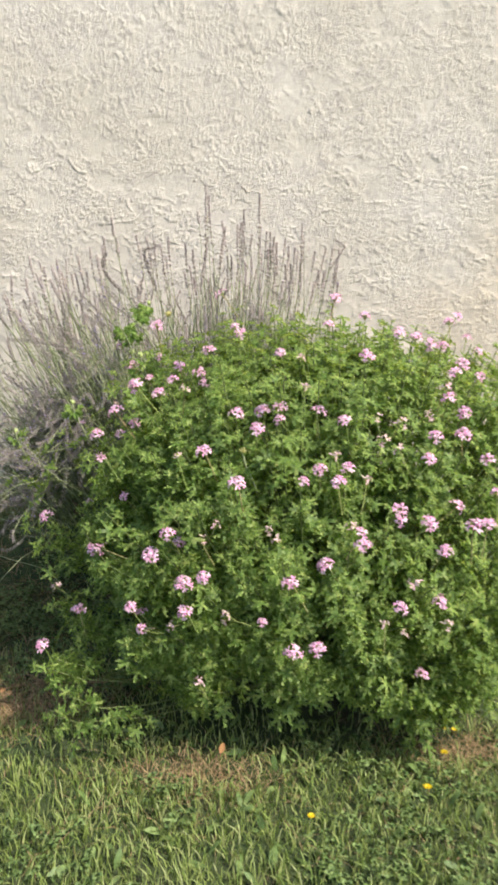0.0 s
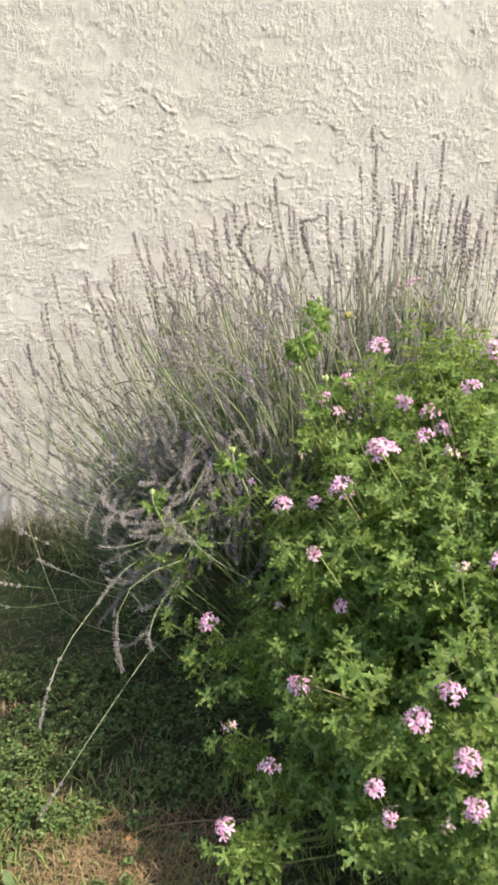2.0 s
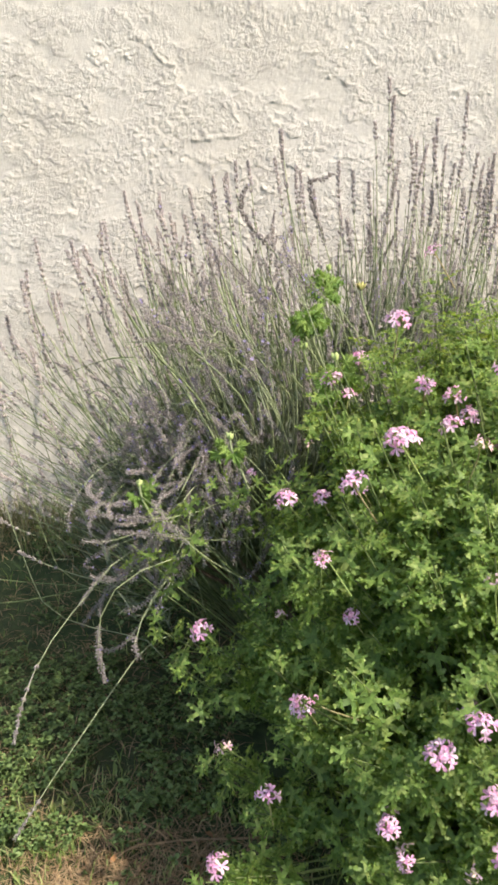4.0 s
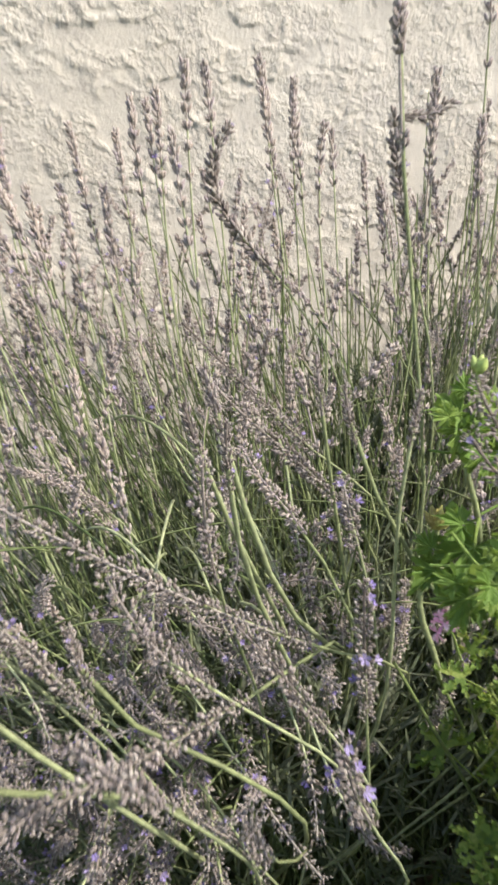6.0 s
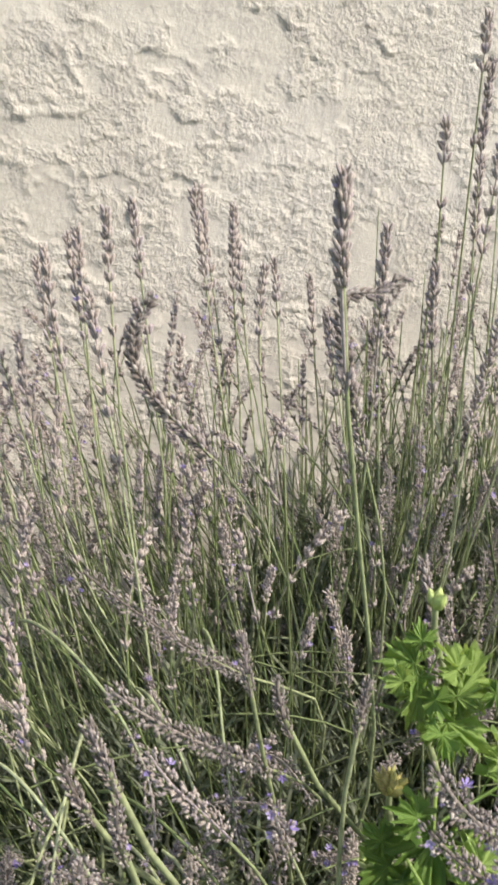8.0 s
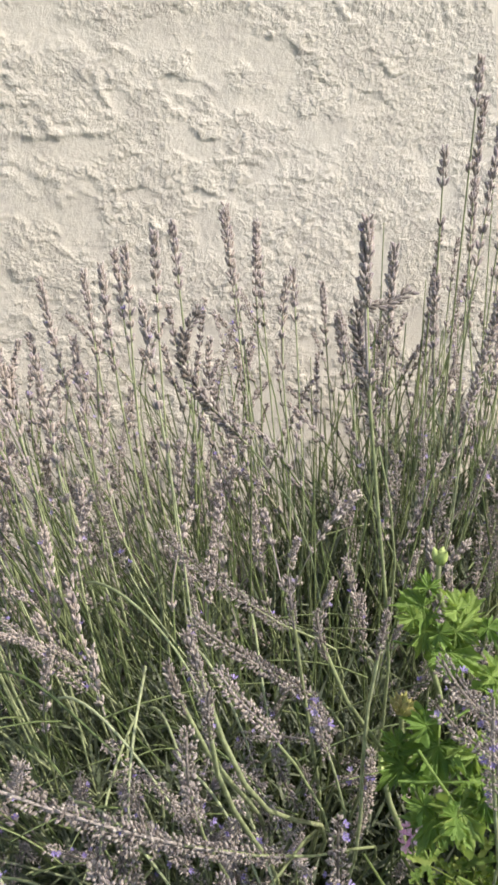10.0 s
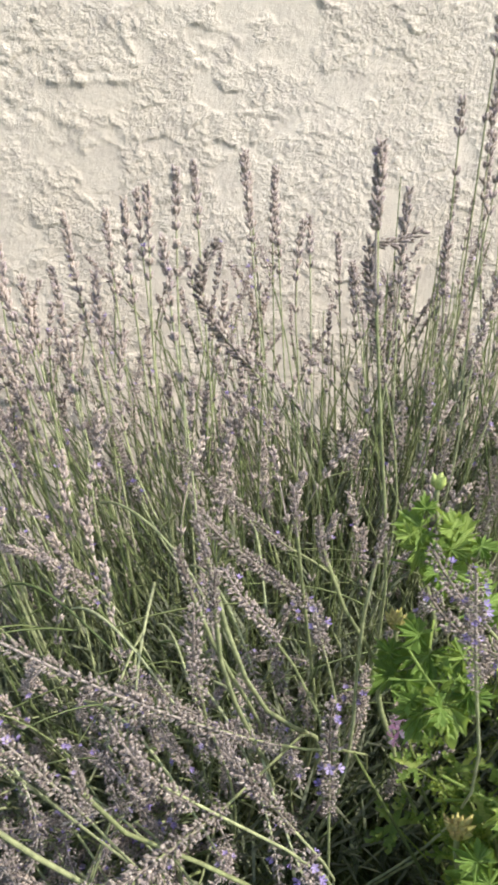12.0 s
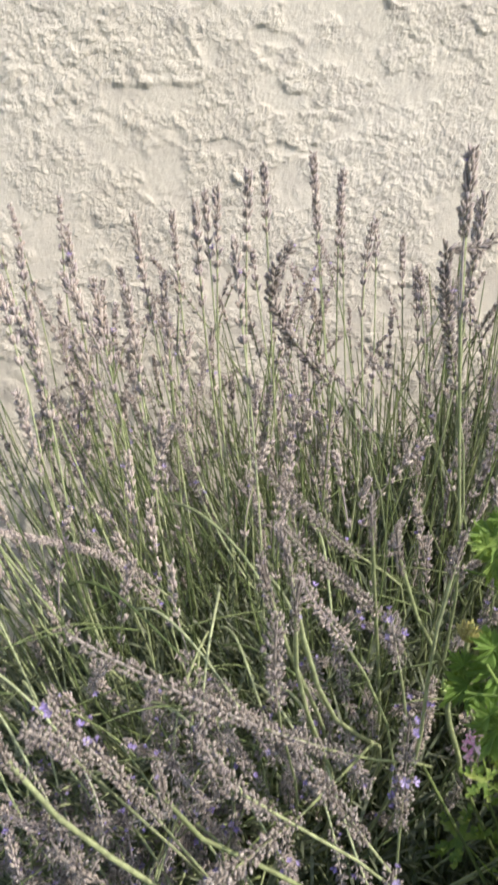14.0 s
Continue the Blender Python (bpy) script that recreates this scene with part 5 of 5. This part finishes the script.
        h.spread(leaf, [(0, 2, 3, 1)], [(2, 4, 3)], F, S - grow * (0.008 * k) - LAV)
    child("foliage", h.mesh("foliage", [M_LGREEN]), LAVENDER, "narrow grey-green leaves", "stuff")
    child("stemwork", st.mesh("stemwork", [M_SHOOT]), LAVENDER, "thin green stems", "stuff")
    w = Heap()
    for k in range(26):
        a = r.uniform(0, 6.28)
        e = LAV + np.array([0.07 + 0.33 * math.cos(a), 0.05 + 0.28 * math.sin(a), r.uniform(0.32, 0.5)])
        V, Q = tube(bezier(LAV + np.array([0.06, 0.04, -0.03]), LAV + np.array([0.06, 0.04, 0.2]), (e + LAV) / 2 + np.array([0, 0, 0.1]), e, 7), np.linspace(0.011, 0.004, 7), 6)
        w.put(V - LAV, Q)
    child("woody_base", w.mesh("woody_base", [M_WOOD]), LAVENDER, "grey woody branches", "stuff")


lavender_foliage()


# ---- single lavender stalks, placed one by one ----
stalk((-0.314, 2.460, 0.950), (-0.360, 2.460, 1.078), (-0.473, 2.450, 1.097), (-0.423, 2.450, 1.171), 0.150, tight=True, pale=True, size=1.0)  # curled
stalk((-0.264, 2.420, 1.036), (-0.283, 2.420, 1.088), (-0.303, 2.410, 1.140), (-0.307, 2.410, 1.175), 0.170, tight=True, pale=True, size=0.95, then=((-0.310, 2.410, 1.191), (-0.289, 2.410, 1.172), (-0.266, 2.410, 1.193)))  # hooked
stalk((-0.229, 2.520, 1.020), (-0.238, 2.500, 1.098), (-0.242, 2.500, 1.158), (-0.243, 2.500, 1.212), 0.100)  # upright beside the hook
stalk((-0.317, 2.270, 0.989), (-0.348, 2.250, 1.112), (-0.367, 2.250, 1.194), (-0.370, 2.250, 1.266), 0.052, thick=1.2, size=0.71, tight=True, apart=0.040)  # tall, near
stalk((-0.116, 2.600, 0.955), (-0.124, 2.600, 1.088), (-0.127, 2.600, 1.196), (-0.134, 2.600, 1.371), 0.055)
stalk((-0.125, 2.550, 1.002), (-0.146, 2.550, 1.125), (-0.128, 2.550, 1.230), (-0.131, 2.550, 1.336), 0.160)
stalk((-0.143, 2.600, 0.998), (-0.144, 2.600, 1.113), (-0.153, 2.600, 1.223), (-0.159, 2.600, 1.290), 0.045)
stalk((-0.148, 2.500, 0.997), (-0.155, 2.500, 1.069), (-0.135, 2.500, 1.114), (-0.125, 2.500, 1.215), 0.170, tight=True, size=0.9)  # leaning
stalk((-0.034, 2.600, 0.937), (-0.055, 2.600, 1.062), (-0.070, 2.600, 1.168), (-0.084, 2.600, 1.261), 0.130)
stalk((0.037, 2.650, 0.912), (0.012, 2.650, 1.047), (-0.013, 2.650, 1.160), (-0.025, 2.650, 1.260), 0.120)
stalk((-0.179, 2.600, 0.958), (-0.193, 2.600, 1.051), (-0.197, 2.600, 1.125), (-0.201, 2.600, 1.194), 0.090)
stalk((-0.148, 2.550, 0.977), (-0.160, 2.550, 1.066), (-0.172, 2.550, 1.113), (-0.174, 2.550, 1.175), 0.080)
stalk((-0.301, 2.660, 0.911), (-0.332, 2.660, 1.023), (-0.345, 2.660, 1.130), (-0.363, 2.660, 1.221), 0.130)
stalk((-0.290, 2.720, 0.884), (-0.288, 2.720, 1.003), (-0.313, 2.720, 1.099), (-0.312, 2.720, 1.202), 0.130)
stalk((-0.292, 2.600, 0.963), (-0.300, 2.600, 1.041), (-0.317, 2.600, 1.090), (-0.309, 2.600, 1.164), 0.060)
stalk((-0.427, 2.550, 0.966), (-0.438, 2.550, 1.060), (-0.443, 2.550, 1.136), (-0.446, 2.550, 1.212), 0.070)
stalk((-0.443, 2.620, 0.936), (-0.459, 2.620, 1.039), (-0.458, 2.620, 1.109), (-0.465, 2.620, 1.191), 0.100)
stalk((-0.456, 2.550, 0.949), (-0.475, 2.550, 1.050), (-0.486, 2.550, 1.115), (-0.492, 2.550, 1.183), 0.100)
stalk((-0.103, 2.600, 0.970), (-0.101, 2.600, 1.094), (-0.126, 2.600, 1.223), (-0.124, 2.600, 1.338), 0.160)
stalk((0.024, 2.620, 0.968), (0.024, 2.620, 1.095), (0.033, 2.620, 1.226), (0.033, 2.620, 1.343), 0.160)
stalk((0.161, 2.620, 0.932), (0.160, 2.620, 1.040), (0.167, 2.620, 1.152), (0.166, 2.620, 1.253), 0.120)
stalk((0.091, 2.600, 0.934), (0.090, 2.600, 1.021), (0.086, 2.600, 1.113), (0.086, 2.600, 1.195), 0.100)
stalk((-0.022, 2.660, 0.965), (-0.022, 2.660, 1.078), (-0.017, 2.660, 1.195), (-0.017, 2.660, 1.299), 0.120)
stalk((0.113, 2.550, 0.921), (0.112, 2.550, 0.991), (0.113, 2.550, 1.064), (0.113, 2.550, 1.130), 0.090)
stalk((0.215, 2.600, 0.897), (0.213, 2.600, 0.969), (0.221, 2.600, 1.044), (0.220, 2.600, 1.111), 0.080)
stalk((0.051, 2.580, 0.918), (0.051, 2.580, 1.006), (0.065, 2.580, 1.098), (0.064, 2.580, 1.181), 0.120)
stalk((-0.055, 2.500, 0.945), (-0.055, 2.500, 1.016), (-0.054, 2.500, 1.090), (-0.053, 2.500, 1.157), 0.100)
stalk((0.142, 2.600, 0.879), (0.204, 2.600, 1.023), (0.238, 2.600, 1.093), (0.300, 2.600, 1.184), 0.130, tight=True, size=0.6, then=((0.302, 2.600, 1.187), (0.289, 2.600, 1.197), (0.266, 2.600, 1.208)))  # bent at the tip
stalk((-0.485, 2.590, 0.876), (-0.502, 2.600, 0.978), (-0.532, 2.620, 1.074), (-0.545, 2.620, 1.158), 0.130)
stalk((-0.570, 2.570, 0.910), (-0.580, 2.580, 0.995), (-0.601, 2.600, 1.076), (-0.608, 2.600, 1.149), 0.130)
stalk((-0.463, 2.690, 0.874), (-0.474, 2.700, 0.971), (-0.490, 2.720, 1.064), (-0.500, 2.720, 1.147), 0.100)
stalk((-0.442, 2.630, 0.941), (-0.451, 2.640, 1.025), (-0.463, 2.660, 1.106), (-0.472, 2.660, 1.179), 0.080)
stalk((-0.433, 2.470, 0.970), (-0.442, 2.480, 1.038), (-0.454, 2.500, 1.102), (-0.462, 2.500, 1.162), 0.090)
stalk((-0.387, 2.590, 0.926), (-0.399, 2.600, 1.029), (-0.409, 2.620, 1.127), (-0.420, 2.620, 1.212), 0.075)
stalk((-0.294, 2.720, 0.912), (-0.309, 2.730, 1.021), (-0.325, 2.750, 1.125), (-0.341, 2.750, 1.215), 0.130)
stalk((-0.267, 2.750, 0.932), (-0.278, 2.760, 1.024), (-0.286, 2.780, 1.113), (-0.299, 2.780, 1.192), 0.120)
stalk((-0.630, 2.470, 0.996), (-0.638, 2.480, 1.052), (-0.661, 2.500, 1.105), (-0.667, 2.500, 1.156), 0.120)
stalk((-0.549, 2.520, 0.945), (-0.558, 2.530, 1.002), (-0.575, 2.550, 1.057), (-0.582, 2.550, 1.110), 0.090)
stalk((-0.628, 2.590, 0.912), (-0.634, 2.600, 0.986), (-0.649, 2.620, 1.058), (-0.654, 2.620, 1.124), 0.060)
stalk((-0.521, 2.520, 0.909), (-0.529, 2.530, 0.978), (-0.544, 2.550, 1.043), (-0.552, 2.550, 1.104), 0.110)
stalk((-0.606, 2.470, 0.931), (-0.613, 2.480, 0.989), (-0.630, 2.500, 1.044), (-0.635, 2.500, 1.097), 0.100)
stalk((-0.178, 2.770, 0.898), (-0.188, 2.780, 0.975), (-0.192, 2.800, 1.050), (-0.203, 2.800, 1.120), 0.090)
stalk((-0.183, 2.670, 0.936), (-0.193, 2.680, 0.994), (-0.202, 2.700, 1.050), (-0.214, 2.700, 1.105), 0.060)
stalk((-0.254, 2.670, 0.933), (-0.262, 2.680, 1.010), (-0.263, 2.700, 1.085), (-0.273, 2.700, 1.154), 0.060)
stalk((-0.496, 2.570, 0.925), (-0.501, 2.580, 0.988), (-0.510, 2.600, 1.049), (-0.516, 2.600, 1.107), 0.120)
stalk((-0.360, 2.690, 0.877), (-0.374, 2.700, 0.959), (-0.394, 2.720, 1.037), (-0.407, 2.720, 1.109), 0.050)
stalk((-0.299, 2.240, 0.874), (-0.351, 2.220, 0.948), (-0.390, 2.200, 1.005), (-0.397, 2.200, 1.054), 0.039, pale=True, thick=1.5, size=0.37, tight=True)
stalk((-0.344, 2.220, 0.881), (-0.357, 2.210, 0.972), (-0.357, 2.200, 1.000), (-0.353, 2.200, 1.049), 0.035, pale=True, thick=1.4, size=0.37, tight=True)
stalk((-0.351, 2.280, 0.834), (-0.374, 2.250, 0.921), (-0.401, 2.220, 1.012), (-0.409, 2.220, 1.066), 0.039, pale=True, thick=1.4, size=0.37, tight=True)
stalk((-0.373, 2.250, 0.839), (-0.433, 2.200, 0.901), (-0.462, 2.150, 1.019), (-0.481, 2.150, 1.084), 0.039, pale=True, thick=1.7, size=0.41, tight=True)
stalk((-0.411, 2.220, 0.849), (-0.448, 2.180, 0.936), (-0.471, 2.150, 1.003), (-0.473, 2.130, 1.065), 0.047, pale=True, thick=1.6, size=0.41, tight=True)
stalk((-0.334, 2.360, 0.916), (-0.385, 2.320, 0.959), (-0.436, 2.280, 1.026), (-0.477, 2.280, 1.068), 0.170, pale=True, dense=True, size=0.85)
stalk((-0.346, 2.280, 0.908), (-0.400, 2.220, 0.993), (-0.442, 2.200, 1.025), (-0.469, 2.200, 1.057), 0.150, pale=True, dense=True)
stalk((-0.408, 2.200, 0.955), (-0.426, 2.200, 0.984), (-0.440, 2.200, 0.993), (-0.453, 2.200, 1.021), 0.070, dense=True)
stalk((-0.369, 2.200, 0.914), (-0.391, 2.180, 0.974), (-0.399, 2.170, 0.992), (-0.404, 2.170, 1.013), 0.050, pale=True, dense=True, bloom=0.1)
stalk((-0.315, 2.120, 1.023), (-0.343, 2.110, 1.050), (-0.363, 2.100, 1.074), (-0.373, 2.100, 1.092), 0.085, pale=True, dense=True, bloom=0.04, size=0.85)
stalk((-0.325, 2.100, 1.025), (-0.345, 2.100, 1.035), (-0.359, 2.100, 1.049), (-0.372, 2.100, 1.067), 0.090, pale=True, dense=True, bloom=0.04, size=0.85)
stalk((-0.322, 2.100, 0.967), (-0.350, 2.080, 1.032), (-0.367, 2.060, 1.080), (-0.379, 2.050, 1.112), 0.110, pale=True, dense=True, bloom=0.05, size=0.75)
stalk((-0.354, 2.200, 0.863), (-0.429, 2.140, 0.927), (-0.510, 2.120, 0.987), (-0.587, 2.120, 1.045), 0.220, pale=True, dense=True)
stalk((-0.424, 2.150, 0.913), (-0.482, 2.080, 0.937), (-0.541, 2.030, 0.965), (-0.588, 2.000, 0.965), 0.170, pale=True, dense=True, size=1.1)
stalk((-0.376, 2.150, 0.806), (-0.392, 2.130, 0.886), (-0.401, 2.120, 0.936), (-0.405, 2.120, 0.981), 0.100, pale=True, dense=True, bloom=0.08)
stalk((-0.414, 2.240, 0.870), (-0.452, 2.180, 0.962), (-0.479, 2.150, 1.022), (-0.490, 2.150, 1.067), 0.039, pale=True, thick=1.5, size=0.41, tight=True)
stalk((-0.450, 2.180, 0.890), (-0.474, 2.140, 0.966), (-0.485, 2.120, 1.011), (-0.485, 2.120, 1.052), 0.080, pale=True, dense=True)
stalk((-0.400, 2.120, 0.864), (-0.432, 2.100, 0.920), (-0.449, 2.100, 0.950), (-0.471, 2.100, 0.977), 0.090, pale=True, dense=True)
stalk((-0.451, 2.100, 0.917), (-0.478, 2.100, 0.939), (-0.505, 2.080, 0.964), (-0.528, 2.080, 1.020), 0.090, pale=True, dense=True)
stalk((-0.387, 2.080, 0.836), (-0.414, 2.060, 0.889), (-0.428, 2.050, 0.916), (-0.433, 2.050, 0.952), 0.070, pale=True, dense=True, bloom=0.05)
stalk((-0.539, 2.120, 0.864), (-0.577, 2.100, 0.928), (-0.608, 2.080, 0.983), (-0.617, 2.070, 1.039), 0.047, pale=True, thick=1.7, size=0.41, tight=True)
stalk((-0.552, 2.150, 0.891), (-0.584, 2.120, 0.966), (-0.594, 2.100, 1.002), (-0.607, 2.100, 1.005), 0.070, pale=True, dense=True)
stalk((-0.506, 2.100, 0.916), (-0.532, 2.100, 0.934), (-0.540, 2.080, 0.966), (-0.545, 2.080, 0.998), 0.039, pale=True, thick=1.5, size=0.41, tight=True)
stalk((-0.560, 2.080, 0.910), (-0.591, 2.050, 0.945), (-0.600, 2.000, 1.012), (-0.617, 2.000, 1.019), 0.023, pale=True, thick=1.8, size=0.41, tight=True)
stalk((-0.539, 2.140, 0.897), (-0.554, 2.130, 0.933), (-0.573, 2.120, 0.966), (-0.598, 2.120, 1.003), 0.130, pale=True, dense=True, bloom=0.07)
stalk((-0.505, 2.020, 0.954), (-0.521, 2.000, 0.991), (-0.530, 2.000, 0.998), (-0.542, 2.000, 1.014), 0.060, pale=True, dense=True)
stalk((-0.504, 2.450, 0.823), (-0.544, 2.450, 0.885), (-0.613, 2.420, 0.912), (-0.670, 2.400, 0.938), 0.180, tight=True, size=0.6)  # lying
# heads on the outer flank, before the wall
stalk((-0.768, 2.520, 0.677), (-0.802, 2.520, 0.796), (-0.841, 2.510, 0.941), (-0.852, 2.500, 1.067), 0.120)
stalk((-0.795, 2.480, 0.597), (-0.828, 2.480, 0.717), (-0.866, 2.470, 0.863), (-0.876, 2.460, 0.989), 0.120)
stalk((-0.877, 2.460, 0.472), (-0.909, 2.460, 0.594), (-0.945, 2.450, 0.744), (-0.953, 2.440, 0.874), 0.110)
stalk((-0.842, 2.520, 0.503), (-0.876, 2.520, 0.628), (-0.914, 2.510, 0.780), (-0.923, 2.500, 0.911), 0.100)
stalk((-0.723, 2.440, 0.581), (-0.757, 2.440, 0.699), (-0.795, 2.430, 0.843), (-0.806, 2.420, 0.968), 0.120)
stalk((-0.694, 2.540, 0.664), (-0.729, 2.540, 0.785), (-0.770, 2.530, 0.932), (-0.783, 2.520, 1.059), 0.120)
stalk((-0.848, 2.400, 0.405), (-0.880, 2.400, 0.526), (-0.915, 2.390, 0.676), (-0.923, 2.380, 0.805), 0.100)
stalk((-0.766, 2.400, 0.474), (-0.799, 2.400, 0.593), (-0.836, 2.390, 0.740), (-0.846, 2.380, 0.866), 0.110)
stalk((-0.894, 2.420, 0.309), (-0.925, 2.420, 0.435), (-0.961, 2.410, 0.589), (-0.968, 2.400, 0.723), 0.090)
stalk((-0.680, 2.150, 0.511), (-0.747, 2.050, 0.454), (-0.796, 1.970, 0.442), (-0.819, 1.930, 0.301), 0.100, pale=True, size=0.8)
stalk((-0.637, 2.100, 0.346), (-0.706, 2.000, 0.285), (-0.768, 1.950, 0.209), (-0.834, 1.920, 0.106), 0.100, pale=True, size=0.7)
stalk((-0.574, 2.000, 0.595), (-0.632, 1.960, 0.593), (-0.692, 1.950, 0.555), (-0.662, 1.930, 0.418), 0.100, pale=True, dense=True)
stalk((-0.551, 2.100, 0.546), (-0.609, 2.000, 0.503), (-0.629, 1.970, 0.462), (-0.607, 1.950, 0.451), 0.040, pale=True, dense=True)
stalk((-0.428, 2.100, 0.686), (-0.512, 2.030, 0.659), (-0.581, 1.990, 0.666), (-0.669, 1.980, 0.694), 0.120, pale=True, dense=True)
stalk((-0.429, 2.050, 0.615), (-0.512, 2.000, 0.628), (-0.570, 1.970, 0.664), (-0.638, 1.960, 0.670), 0.110, pale=True, dense=True)
stalk((-0.420, 2.000, 0.558), (-0.491, 1.970, 0.608), (-0.539, 1.960, 0.657), (-0.575, 1.950, 0.726), 0.100, pale=True, dense=True)
stalk((-0.415, 2.150, 0.760), (-0.437, 2.100, 0.810), (-0.468, 2.080, 0.849), (-0.467, 2.070, 0.894), 0.070, pale=True, dense=True)


if SPARE_HEAD.n:
    child("spike_mass", SPARE_HEAD.mesh("spike_mass", [M_CALYX, M_VIOLET]), LAVENDER, "", "stuff")
    child("stalk_mass", SPARE_STEM.mesh("stalk_mass", [M_SHOOT]), LAVENDER, "", "stuff")
